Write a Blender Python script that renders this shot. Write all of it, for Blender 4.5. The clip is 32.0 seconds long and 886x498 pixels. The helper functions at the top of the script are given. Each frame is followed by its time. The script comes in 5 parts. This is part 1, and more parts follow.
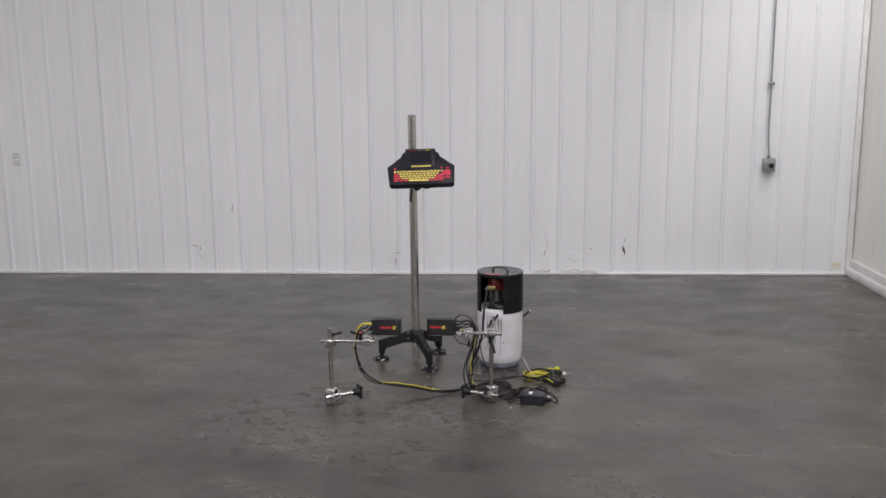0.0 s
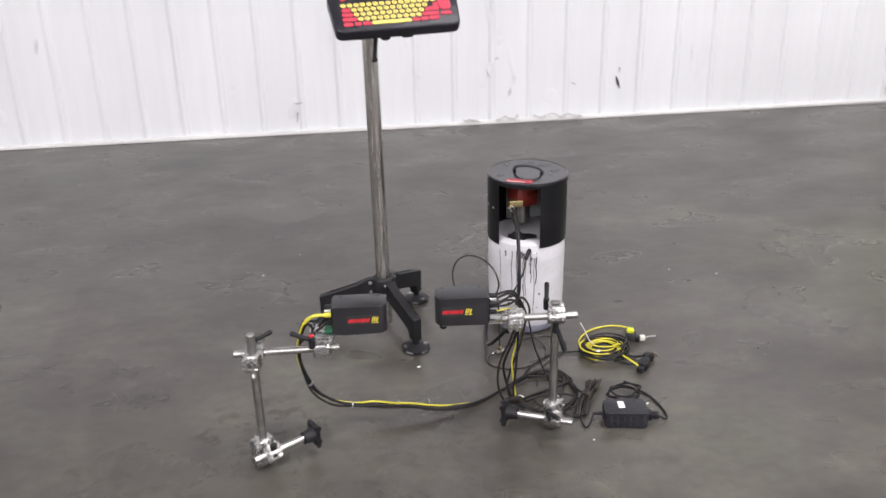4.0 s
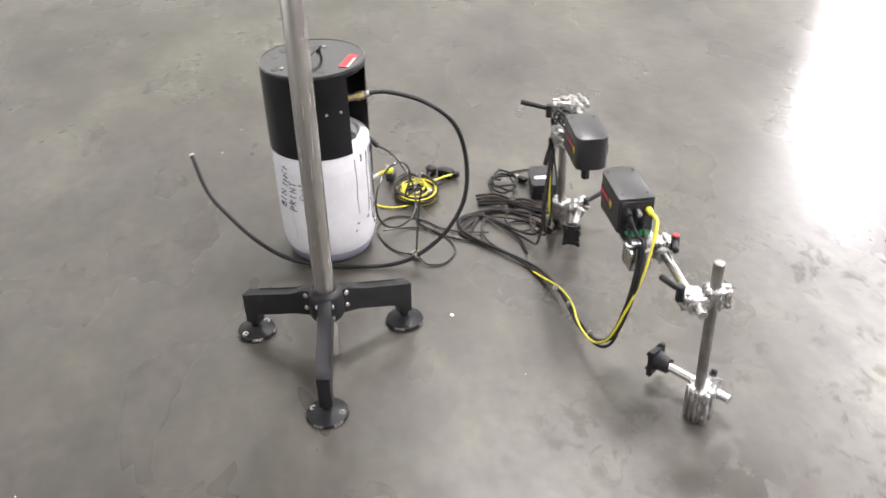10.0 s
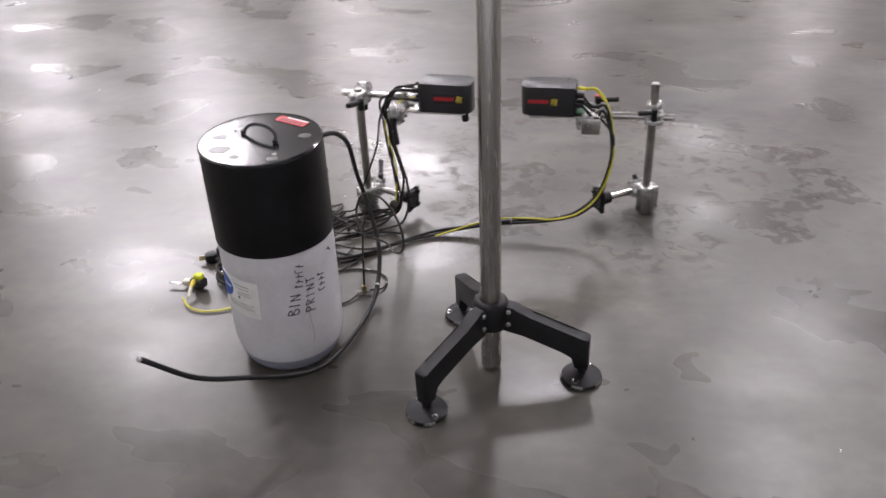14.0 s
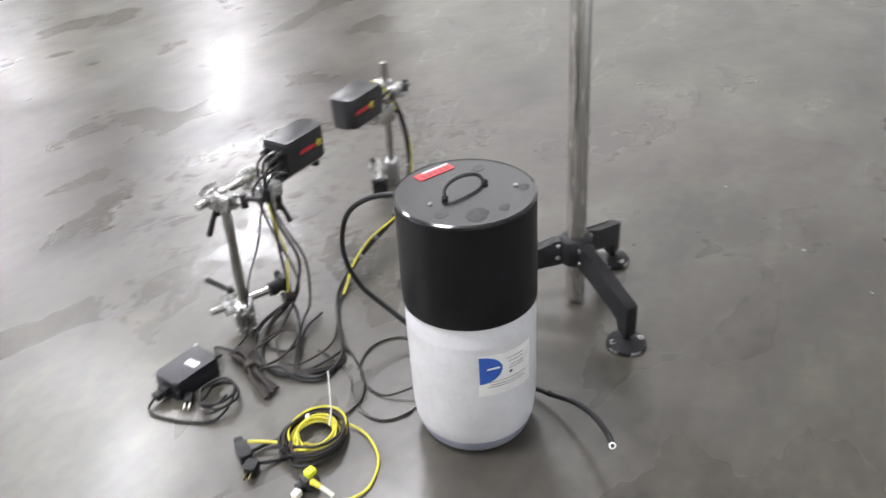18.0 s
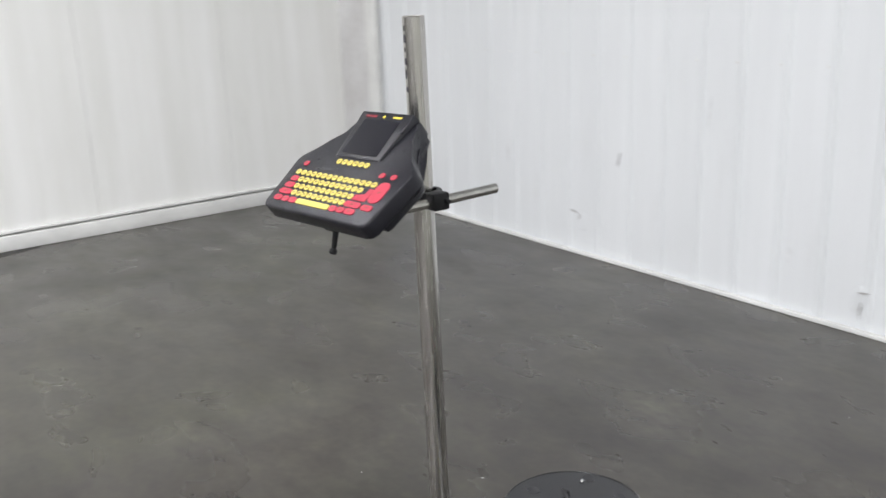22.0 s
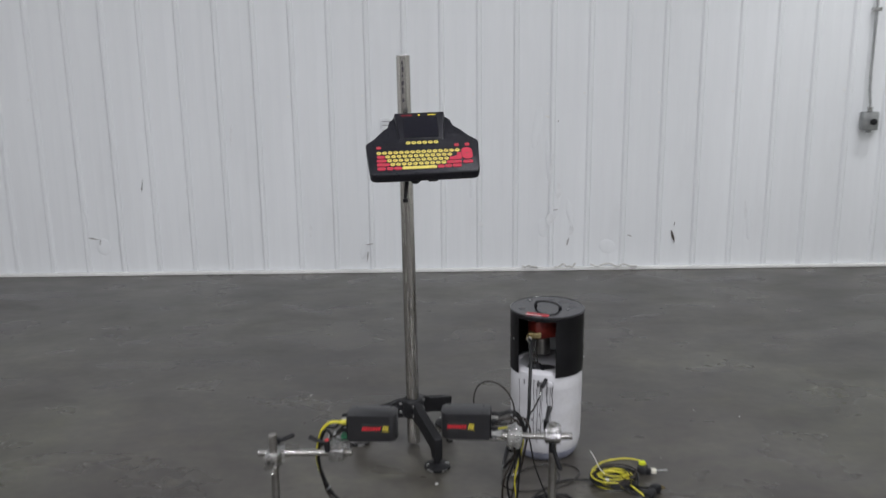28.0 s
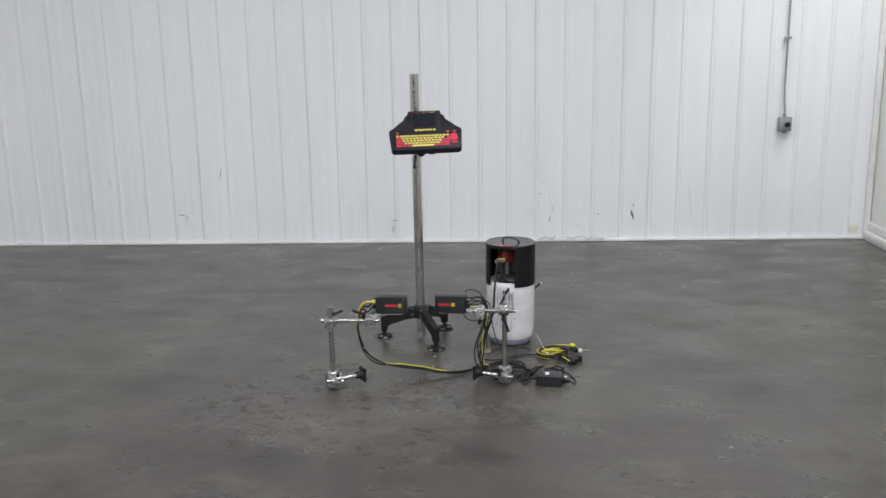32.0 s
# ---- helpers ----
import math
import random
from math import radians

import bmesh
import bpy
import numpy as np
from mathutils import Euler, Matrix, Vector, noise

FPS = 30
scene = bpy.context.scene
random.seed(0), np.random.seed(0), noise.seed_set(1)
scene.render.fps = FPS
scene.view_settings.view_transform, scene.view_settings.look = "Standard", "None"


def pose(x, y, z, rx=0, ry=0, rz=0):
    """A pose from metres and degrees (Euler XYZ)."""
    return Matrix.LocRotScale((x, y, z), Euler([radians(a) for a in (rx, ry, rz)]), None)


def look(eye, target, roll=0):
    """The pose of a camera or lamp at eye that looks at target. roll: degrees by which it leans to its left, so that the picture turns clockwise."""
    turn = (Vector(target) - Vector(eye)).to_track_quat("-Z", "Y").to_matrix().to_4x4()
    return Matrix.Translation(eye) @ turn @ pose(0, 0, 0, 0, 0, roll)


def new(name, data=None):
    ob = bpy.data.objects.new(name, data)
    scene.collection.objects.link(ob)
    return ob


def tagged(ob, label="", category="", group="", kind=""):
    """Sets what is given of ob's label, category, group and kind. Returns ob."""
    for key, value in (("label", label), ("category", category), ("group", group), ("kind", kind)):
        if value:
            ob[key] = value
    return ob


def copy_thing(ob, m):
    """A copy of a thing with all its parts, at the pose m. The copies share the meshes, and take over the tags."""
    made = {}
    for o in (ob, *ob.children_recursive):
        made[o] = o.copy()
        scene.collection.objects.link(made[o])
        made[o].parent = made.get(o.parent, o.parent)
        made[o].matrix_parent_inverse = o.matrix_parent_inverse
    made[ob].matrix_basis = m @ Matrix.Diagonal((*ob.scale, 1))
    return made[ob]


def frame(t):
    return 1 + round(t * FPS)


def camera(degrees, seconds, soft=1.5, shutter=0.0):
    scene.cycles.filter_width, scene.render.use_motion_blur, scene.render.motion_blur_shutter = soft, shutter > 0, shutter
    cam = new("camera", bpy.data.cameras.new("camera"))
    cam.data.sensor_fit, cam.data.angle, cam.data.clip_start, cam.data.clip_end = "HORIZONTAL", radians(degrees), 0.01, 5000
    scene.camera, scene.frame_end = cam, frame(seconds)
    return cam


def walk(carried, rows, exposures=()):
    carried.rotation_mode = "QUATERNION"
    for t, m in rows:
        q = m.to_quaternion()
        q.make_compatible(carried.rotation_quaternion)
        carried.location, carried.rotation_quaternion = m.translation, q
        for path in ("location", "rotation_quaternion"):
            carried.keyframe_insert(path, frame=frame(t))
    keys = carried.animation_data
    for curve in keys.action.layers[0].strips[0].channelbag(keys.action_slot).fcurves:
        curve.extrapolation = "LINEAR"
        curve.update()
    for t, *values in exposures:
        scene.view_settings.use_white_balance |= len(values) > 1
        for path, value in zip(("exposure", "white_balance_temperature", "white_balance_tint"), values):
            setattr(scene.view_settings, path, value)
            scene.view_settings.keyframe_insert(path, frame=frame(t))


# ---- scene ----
cam = camera(51.3, 32.0, 1.5, 0.85)
PATH = [
    (0, (0.705, 0.575, 1.787), (0.59, 2.538, 1.42), -0.4),
    (0.5, (0.693, 0.577, 1.797), (0.572, 2.538, 1.424), -0.6),
    (1, (0.652, 0.722, 1.777), (0.552, 2.681, 1.384), -0.6),
    (1.5, (0.592, 1.103, 1.74), (0.521, 3.056, 1.316), -0.5),
    (2, (0.486, 1.555, 1.728), (0.441, 3.492, 1.233), -0.2),
    (2.5, (0.414, 2.007, 1.719), (0.402, 3.935, 1.187), -0.5),
    (3, (0.348, 2.431, 1.718), (0.388, 4.339, 1.12), -0.1),
    (3.5, (0.234, 2.793, 1.701), (0.322, 4.657, 0.981), -0.7),
    (5.5, (-0.473, 3.759, 1.613), (0.188, 5.391, 0.665), -2.3),
    (6, (-0.789, 3.878, 1.591), (0.044, 5.4, 0.596), -2.9),
    (6.5, (-1.07, 4.104, 1.591), (-0.028, 5.467, 0.562), -2.8),
    (7, (-1.294, 4.322, 1.59), (-0.088, 5.527, 0.545), -2.3),
    (8, (-1.547, 4.924, 1.605), (-0.054, 5.678, 0.508), -4.8),
    (8.5, (-1.628, 5.235, 1.583), (-0.024, 5.815, 0.538), -3.1),
    (9, (-1.672, 5.556, 1.556), (0.001, 5.861, 0.504), -1.4),
    (9.5, (-1.665, 5.912, 1.555), (0.004, 5.94, 0.455), -3.2),
    (10, (-1.676, 6.228, 1.526), (-0.023, 5.973, 0.43), -1.8),
    (10.5, (-1.606, 6.575, 1.531), (-0.023, 6.041, 0.43), -0.9),
    (11, (-1.509, 6.894, 1.5), (-0.035, 6.082, 0.419), -0.5),
    (12, (-1.129, 7.413, 1.51), (0.003, 6.137, 0.466), 0.2),
    (12.5, (-0.89, 7.621, 1.474), (0.045, 6.197, 0.427), -1.0),
    (13, (-0.626, 7.797, 1.493), (0.152, 6.284, 0.442), -2.2),
    (13.5, (-0.31, 7.915, 1.489), (0.26, 6.316, 0.431), -2.8),
    (14, (-0.023, 8.047, 1.495), (0.282, 6.38, 0.433), -2.8),
    (14.5, (0.251, 8.113, 1.509), (0.347, 6.405, 0.473), -3.1),
    (16.5, (1.501, 7.67, 1.458), (0.662, 6.187, 0.41), -4.7),
    (17, (1.775, 7.475, 1.466), (0.726, 6.137, 0.413), -4.5),
    (17.5, (1.998, 7.23, 1.465), (0.725, 6.105, 0.41), -3.8),
    (18, (2.158, 6.968, 1.468), (0.686, 6.115, 0.415), -3.7),
    (18.5, (2.27, 6.747, 1.485), (0.644, 6.162, 0.48), -2.8),
    (19, (2.324, 6.505, 1.503), (0.584, 6.153, 0.583), -3.1),
    (19.5, (2.347, 6.258, 1.539), (0.528, 6.181, 0.711), -3.2),
    (20, (2.344, 6.048, 1.552), (0.479, 6.175, 0.841), -3.6),
    (20.5, (2.273, 5.82, 1.585), (0.407, 6.116, 0.927), -3.7),
    (21, (2.164, 5.565, 1.587), (0.343, 6.133, 0.987), -3.6),
    (21.5, (2.043, 5.357, 1.574), (0.312, 6.201, 1.032), -2.9),
    (22, (1.944, 5.057, 1.626), (0.369, 6.158, 1.074), -2.4),
    (22.5, (1.73, 4.805, 1.633), (0.328, 6.123, 1.089), -1.9),
    (23, (1.513, 4.59, 1.627), (0.325, 6.11, 1.1), -1.5),
    (23.5, (1.283, 4.47, 1.645), (0.333, 6.141, 1.093), -1.1),
    (24, (1.03, 4.423, 1.656), (0.344, 6.212, 1.085), -1.4),
    (24.5, (0.821, 4.499, 1.655), (0.238, 6.316, 1.056), -1.7),
    (26.5, (0.39, 3.924, 1.664), (0.237, 5.857, 1.174), -0.5),
    (27, (0.36, 3.569, 1.681), (0.248, 5.503, 1.184), -1.1),
    (27.5, (0.38, 3.172, 1.674), (0.283, 5.108, 1.18), -1.1),
    (28, (0.366, 2.77, 1.697), (0.344, 4.709, 1.209), -0.7),
    (28.5, (0.398, 2.388, 1.682), (0.351, 4.333, 1.22), -1.0),
    (29, (0.455, 2.004, 1.705), (0.402, 3.946, 1.231), -1.3),
    (29.5, (0.502, 1.667, 1.691), (0.442, 3.606, 1.206), -1.7),
    (30, (0.566, 1.4, 1.702), (0.463, 3.338, 1.217), -2.0),
    (30.5, (0.547, 1.183, 1.736), (0.481, 3.127, 1.271), -1.6),
    (31, (0.564, 1.062, 1.739), (0.462, 3.009, 1.292), -1.8),
    (31.5, (0.573, 1.0, 1.743), (0.464, 2.947, 1.3), -1.5),
    (32, (0.58, 0.962, 1.767), (0.49, 2.909, 1.317), -0.9),
]
walk(cam, [(t, look(eye, target, roll)) for t, eye, target, roll in PATH],
     exposures=[(0, -0.95, 6490, 17), (3, -0.56, 6480, 17), (6, 0.62, 6500, 15), (8, 0.74, 6580, 14), (10, 0.68, 6530, 14), (11, 0.22, 6520, 15), (12, -0.26, 6480, 18), (14, -0.41, 6480, 19),
                (17, 0.08, 6350, 14), (18, 0.31, 6290, 12), (19, 0.62, 6300, 14), (20, 0.38, 6370, 12), (21, 0.02, 6370, 11), (22, -0.32, 6340, 10), (24, -0.80, 6170, 12), (27, -1.06, 6230, 11), (29, -0.83, 6230, 11), (30.5, -0.60, 6270, 11), (32, -0.70, 6260, 11)])

# ---- world and lamps ----
world = bpy.data.worlds.new("hall_air")
scene.world = world
world.use_nodes = True
world.node_tree.nodes["Background"].inputs[0].default_value = (0.92, 0.95, 1.0, 1)
world.node_tree.nodes["Background"].inputs[1].default_value = 0.05

LAMP_Z = 5.05
# place of each lamp and its output against the common one
LAMPS = [(-2.5, 3.8, 1.55), (2.2, 5.0, 1.95), (-2.1, 0.5, 1.6), (0.4, 0.2, 1),
         (-10.4, -4.6, 2.3), (-6.2, -1.2, 2.0), (-5.0, -5.2, 1.4), (-1.5, -4.1, 1), (2.2, -2.7, 1.5), (2.5, -4.6, 1.4), (-4.0, -10.4, 1.4), (-9.0, -9.0, 1.6), (0.6, -9.6, 1),
         (5.2, -0.5, 2.5), (8.6, -0.9, 2.0), (12.2, -2.6, 2.6), (5.4, -3.6, 3.2), (8.8, -4.6, 1.9), (13.4, -5.6, 3.0),
         (4.0, -7.2, 1.4), (8.0, -8.6, 1.1), (11.2, -8.4, 2.2), (5.6, -11.0, 0.9)]
LAMP_WATTS = 100.0


# ---- materials ----
def mat(name, color, rough=0.5, metal=0.0, vary=0.1, scale=20.0, bump=0.0, bump_scale=200.0, tint=None, stretch=None,
        coat=0.0, rough_vary=0.08, detail=6.0, spec=0.5):
    """A surface with two scales of mottling, a varied gloss and fine relief. tint: a second colour that the mottling drifts to."""
    m = bpy.data.materials.new(name)
    m.use_nodes = True
    n, l = m.node_tree.nodes, m.node_tree.links
    b = n["Principled BSDF"]
    b.inputs["Metallic"].default_value = metal
    b.inputs["Specular IOR Level"].default_value = spec
    b.inputs["Coat Weight"].default_value = coat
    b.inputs["Coat Roughness"].default_value = 0.15
    tc, mp = n.new("ShaderNodeTexCoord"), n.new("ShaderNodeMapping")
    l.new(tc.outputs["Object"], mp.inputs["Vector"])
    if stretch:
        mp.inputs["Scale"].default_value = stretch
    big, small = n.new("ShaderNodeTexNoise"), n.new("ShaderNodeTexNoise")
    for t, s in ((big, scale), (small, scale * 9)):
        t.inputs["Scale"].default_value, t.inputs["Detail"].default_value = s, detail
        l.new(mp.outputs["Vector"], t.inputs["Vector"])
    mix = n.new("ShaderNodeMath")
    mix.operation = "MULTIPLY_ADD"
    mix.inputs[1].default_value = 0.35
    l.new(small.outputs["Fac"], mix.inputs[0])
    l.new(big.outputs["Fac"], mix.inputs[2])
    ramp = n.new("ShaderNodeValToRGB")
    t2 = tint or tuple(c * (1 - vary * 2) for c in color)
    ramp.color_ramp.elements[0].position, ramp.color_ramp.elements[1].position = 0.45, 0.92
    ramp.color_ramp.elements[0].color = (*t2, 1)
    ramp.color_ramp.elements[1].color = (*[min(1, c * (1 + vary)) for c in color], 1)
    l.new(mix.outputs[0], ramp.inputs["Fac"])
    l.new(ramp.outputs["Color"], b.inputs["Base Color"])
    rr = n.new("ShaderNodeMapRange")
    rr.inputs["To Min"].default_value, rr.inputs["To Max"].default_value = max(0.02, rough - rough_vary), min(1, rough + rough_vary)
    l.new(small.outputs["Fac"], rr.inputs["Value"])
    l.new(rr.outputs["Result"], b.inputs["Roughness"])
    if bump:
        f, bp = n.new("ShaderNodeTexNoise"), n.new("ShaderNodeBump")
        f.inputs["Scale"].default_value, f.inputs["Detail"].default_value = bump_scale, 4
        bp.inputs["Strength"].default_value, bp.inputs["Distance"].default_value = bump, 0.002
        l.new(mp.outputs["Vector"], f.inputs["Vector"])
        l.new(f.outputs["Fac"], bp.inputs["Height"])
        l.new(bp.outputs["Normal"], b.inputs["Normal"])
    return m


def concrete_floor():
    m = bpy.data.materials.new("sealed_concrete")
    m.use_nodes = True
    n, l = m.node_tree.nodes, m.node_tree.links
    b = n["Principled BSDF"]
    tc = n.new("ShaderNodeTexCoord")

    def noise_tex(scale, detail=8, rough=0.6, stretch=(1, 1, 1), distort=0.0):
        mp, t = n.new("ShaderNodeMapping"), n.new("ShaderNodeTexNoise")
        mp.inputs["Scale"].default_value, mp.inputs["Location"].default_value = stretch, (0.0, 0.0, 0.37)
        t.inputs["Scale"].default_value, t.inputs["Detail"].default_value = scale, detail
        t.inputs["Roughness"].default_value, t.inputs["Distortion"].default_value = rough, distort
        l.new(tc.outputs["Object"], mp.inputs["Vector"])
        l.new(mp.outputs["Vector"], t.inputs["Vector"])
        return t.outputs["Fac"]

    def ramp(value, stops):
        r = n.new("ShaderNodeValToRGB")
        while len(r.color_ramp.elements) < len(stops):
            r.color_ramp.elements.new(0.5)
        for e, (p, c) in zip(r.color_ramp.elements, stops):
            e.position, e.color = p, (*c, 1)
        r.color_ramp.interpolation = "EASE"
        l.new(value, r.inputs["Fac"])
        return r.outputs["Color"]

    def blend(kind, fac, a, c):
        x = n.new("ShaderNodeMix")
        x.data_type, x.blend_type = "RGBA", kind
        x.inputs[0].default_value = fac if isinstance(fac, float) else 1.0
        if not isinstance(fac, float):
            l.new(fac, x.inputs[0])
        l.new(a, x.inputs[6])
        l.new(c, x.inputs[7])
        return x.outputs[2]

    trowel = ramp(noise_tex(1.6, 3, 0.5, (0.85, 1.25, 1), 0.2), [(0.26, (0.0382, 0.0345, 0.0300)), (0.5, (0.0586, 0.0540, 0.0457)), (0.74, (0.0810, 0.0768, 0.0638))])
    cloud = ramp(noise_tex(6, 2, 0.5, (0.8, 1.3, 1), 0.4), [(0.24, (0.75, 0.725, 0.745)), (0.5, (1, 1, 1)), (0.78, (1.25, 1.27, 1.19))])
    fine = ramp(noise_tex(19, 1, 0.5, (1, 1.3, 1)), [(0.2, (0.88, 0.875, 0.88)), (0.8, (1.12, 1.125, 1.11))])
    grit = ramp(noise_tex(55, 1, 0.5), [(0.2, (0.95, 0.95, 0.95)), (0.8, (1.04, 1.04, 1.035))])
    stain = ramp(noise_tex(0.5, 3, 0.5, (1, 1, 1), 0.5), [(0.32, (0.80, 0.755, 0.765)), (0.50, (1, 1, 1)), (0.70, (1.06, 1.10, 0.99))])
    col = blend("MULTIPLY", 1.0, blend("MULTIPLY", 1.0, blend("MULTIPLY", 1.0, blend("MULTIPLY", 1.0, trowel, cloud), fine), grit), stain)
    def band(value, lo, hi, top=1.0):
        q = n.new("ShaderNodeMapRange")
        q.inputs["From Min"].default_value, q.inputs["From Max"].default_value, q.inputs["To Max"].default_value = lo, hi, top
        l.new(value, q.inputs["Value"])
        return q.outputs["Result"]

    def times(a, c, kind="MULTIPLY"):
        q = n.new("ShaderNodeMath")
        q.operation = kind
        l.new(a, q.inputs[0])
        l.new(c, q.inputs[1])
        return q.outputs[0]

    # scraped coating in front of the brackets: many small dull flecks
    spot = n.new("ShaderNodeMapping")
    spot.inputs["Location"].default_value, spot.inputs["Scale"].default_value = (0.12, -7.05, 0), (1.0, 1.36, 0)
    ball = n.new("ShaderNodeTexGradient")
    ball.gradient_type = "SPHERICAL"
    l.new(tc.outputs["Object"], spot.inputs["Vector"])
    l.new(spot.outputs["Vector"], ball.inputs["Vector"])
    flecks = times(band(noise_tex(13, 8, 0.72, (1, 1.25, 1), 0.9), 0.53, 0.58), band(noise_tex(3.1, 4, 0.6, (1, 1, 1), 0.5), 0.40, 0.50))
    scraped = times(flecks, band(ball.outputs["Fac"], 0.02, 0.35))
    dull = n.new("ShaderNodeMix")
    dull.data_type, dull.blend_type = "RGBA", "MULTIPLY"
    dull.inputs[7].default_value = (0.84, 0.82, 0.79, 1)
    l.new(scraped, dull.inputs[0])
    l.new(col, dull.inputs[6])
    l.new(dull.outputs[2], b.inputs["Base Color"])
    gloss = n.new("ShaderNodeMapRange")
    gloss.inputs["From Min"].default_value, gloss.inputs["From Max"].default_value = 0.1, 0.9
    gloss.inputs["To Min"].default_value, gloss.inputs["To Max"].default_value = 0.14, 0.48
    l.new(noise_tex(2.6, 3, 0.5, (0.8, 1.3, 1), 0.3), gloss.inputs["Value"])
    rub = n.new("ShaderNodeMath")
    rub.operation = "MULTIPLY_ADD"
    rub.inputs[1].default_value = 0.28
    l.new(scraped, rub.inputs[0])
    l.new(gloss.outputs["Result"], rub.inputs[2])
    l.new(rub.outputs[0], b.inputs["Roughness"])
    b.inputs["Specular IOR Level"].default_value = 0.6
    # long trowel waves and a little grain
    bp, height = n.new("ShaderNodeBump"), n.new("ShaderNodeMath")
    height.operation = "MULTIPLY_ADD"
    height.inputs[1].default_value = 4.0
    l.new(noise_tex(4.5, 3, 0.45, (1, 1.3, 1), 0.0), height.inputs[0])
    l.new(noise_tex(15, 3, 0.5, (1, 1.2, 1), 0.0), height.inputs[2])
    bp.inputs["Strength"].default_value, bp.inputs["Distance"].default_value = 0.09, 0.0022
    l.new(height.outputs[0], bp.inputs["Height"])
    l.new(bp.outputs["Normal"], b.inputs["Normal"])
    return m


def lamp_glow(name, strength):
    m = bpy.data.materials.new(name)
    m.use_nodes = True
    b = m.node_tree.nodes["Principled BSDF"]
    b.inputs["Base Color"].default_value = (0.9, 0.9, 0.9, 1)
    b.inputs["Emission Color"].default_value = (1, 0.985, 0.95, 1)
    b.inputs["Emission Strength"].default_value = strength
    return m


def streaky(name, color, tint, along="z", rough=0.45, amount=0.5, dirt=(0.30, 0.27, 0.22)):
    """Painted sheet with faint vertical streaks and grime that gathers in patches."""
    m = mat(name, color, rough, 0, 0.03, 1.2, 0.05, 60, tint, (6, 6, 0.35), spec=0.4)
    n, l = m.node_tree.nodes, m.node_tree.links
    b = n["Principled BSDF"]
    base = b.inputs["Base Color"].links[0].from_socket
    tc, mp, t = n.new("ShaderNodeTexCoord"), n.new("ShaderNodeMapping"), n.new("ShaderNodeTexNoise")
    mp.inputs["Scale"].default_value = (2.2, 2.2, 0.5)
    t.inputs["Scale"].default_value, t.inputs["Detail"].default_value, t.inputs["Roughness"].default_value = 1.6, 9, 0.7
    l.new(tc.outputs["Object"], mp.inputs["Vector"])
    l.new(mp.outputs["Vector"], t.inputs["Vector"])
    r = n.new("ShaderNodeMapRange")
    r.inputs["From Min"].default_value, r.inputs["From Max"].default_value = 0.60, 0.80
    r.inputs["To Max"].default_value = amount
    l.new(t.outputs["Fac"], r.inputs["Value"])
    x = n.new("ShaderNodeMix")
    x.data_type = "RGBA"
    x.inputs[7].default_value = (*dirt, 1)
    l.new(r.outputs["Result"], x.inputs[0])
    l.new(base, x.inputs[6])
    l.new(x.outputs[2], b.inputs["Base Color"])
    return m


FLOOR = concrete_floor()
WALL = streaky("white_steel_sheet", (0.755, 0.772, 0.785), (0.73, 0.747, 0.76), amount=0.07)
SIDE = streaky("cream_white_sheet", (0.86, 0.86, 0.845), (0.80, 0.80, 0.77), amount=0.12, rough=0.4)
PALE = streaky("pale_grey_green_sheet", (0.78, 0.79, 0.74), (0.73, 0.74, 0.69), amount=0.2, rough=0.35)
HALL = streaky("hall_sheet", (0.66, 0.66, 0.64), (0.6, 0.6, 0.58))
TRIM = mat("white_trim", (0.78, 0.78, 0.76), 0.4, 0, 0.06, 6, 0.05)
# greyer than the walls: the shade of the corner gap put into the colour
RECESS = mat("shaded_recess_grey", (0.69, 0.69, 0.69), 0.6, 0, 0.1, 3, 0.1, 80, (0.58, 0.57, 0.56))
CEIL = mat("ceiling_liner", (0.72, 0.72, 0.70), 0.6, 0, 0.05, 2)
STEEL = mat("brushed_stainless_tube", (0.50, 0.485, 0.46), 0.26, 1, 0.03, 2, 0.0, 80, None, (14, 14, 0.5), rough_vary=0.05)
ZINC = mat("bright_cast_clamp", (0.52, 0.52, 0.515), 0.27, 1, 0.2, 60, 0.2, 300, rough_vary=0.1)
ROD = mat("steel_rod", (0.52, 0.51, 0.49), 0.24, 1, 0.1, 30, 0.05, 300)
POST = mat("dull_steel_post", (0.36, 0.35, 0.33), 0.35, 1, 0.18, 18, 0.1, 200)
BLACK = mat("black_textured_casting", (0.011, 0.011, 0.0125), 0.46, 0, 0.2, 30, 0.35, 420, spec=0.28)
HEADM = mat("dark_grey_head_housing", (0.012, 0.012, 0.014), 0.33, 0, 0.12, 20, 0.08, 600, rough_vary=0.05, spec=0.65)
CASE = mat("charcoal_moulded_plastic", (0.014, 0.014, 0.019), 0.30, 0, 0.12, 14, 0.25, 700, spec=0.36)
COVER = mat("black_painted_steel_cover", (0.008, 0.008, 0.009), 0.34, 0, 0.3, 7, 0.1, 90, rough_vary=0.08, spec=0.22)
LID = mat("black_lid_paint", (0.015, 0.015, 0.018), 0.15, 0, 0.3, 9, 0.04, 30, rough_vary=0.05, spec=0.8)
CUPRUB = mat("dark_rubber", (0.028, 0.028, 0.03), 0.65, 0, 0.2, 30, 0.3, 300)
PAIL = mat("white_pail_plastic", (0.60, 0.60, 0.625), 0.36, 0, 0.06, 9, 0.1, 40, (0.51, 0.505, 0.515), coat=0.1)
PAILBASE = mat("blue_grey_pail_base", (0.27, 0.28, 0.35), 0.45, 0, 0.2, 14, 0.1, 60)
INK = mat("dried_black_ink", (0.02, 0.018, 0.02), 0.35, 0, 0.3, 40)
MARK = mat("marker_pen", (0.05, 0.045, 0.06), 0.5, 0, 0.3, 80)
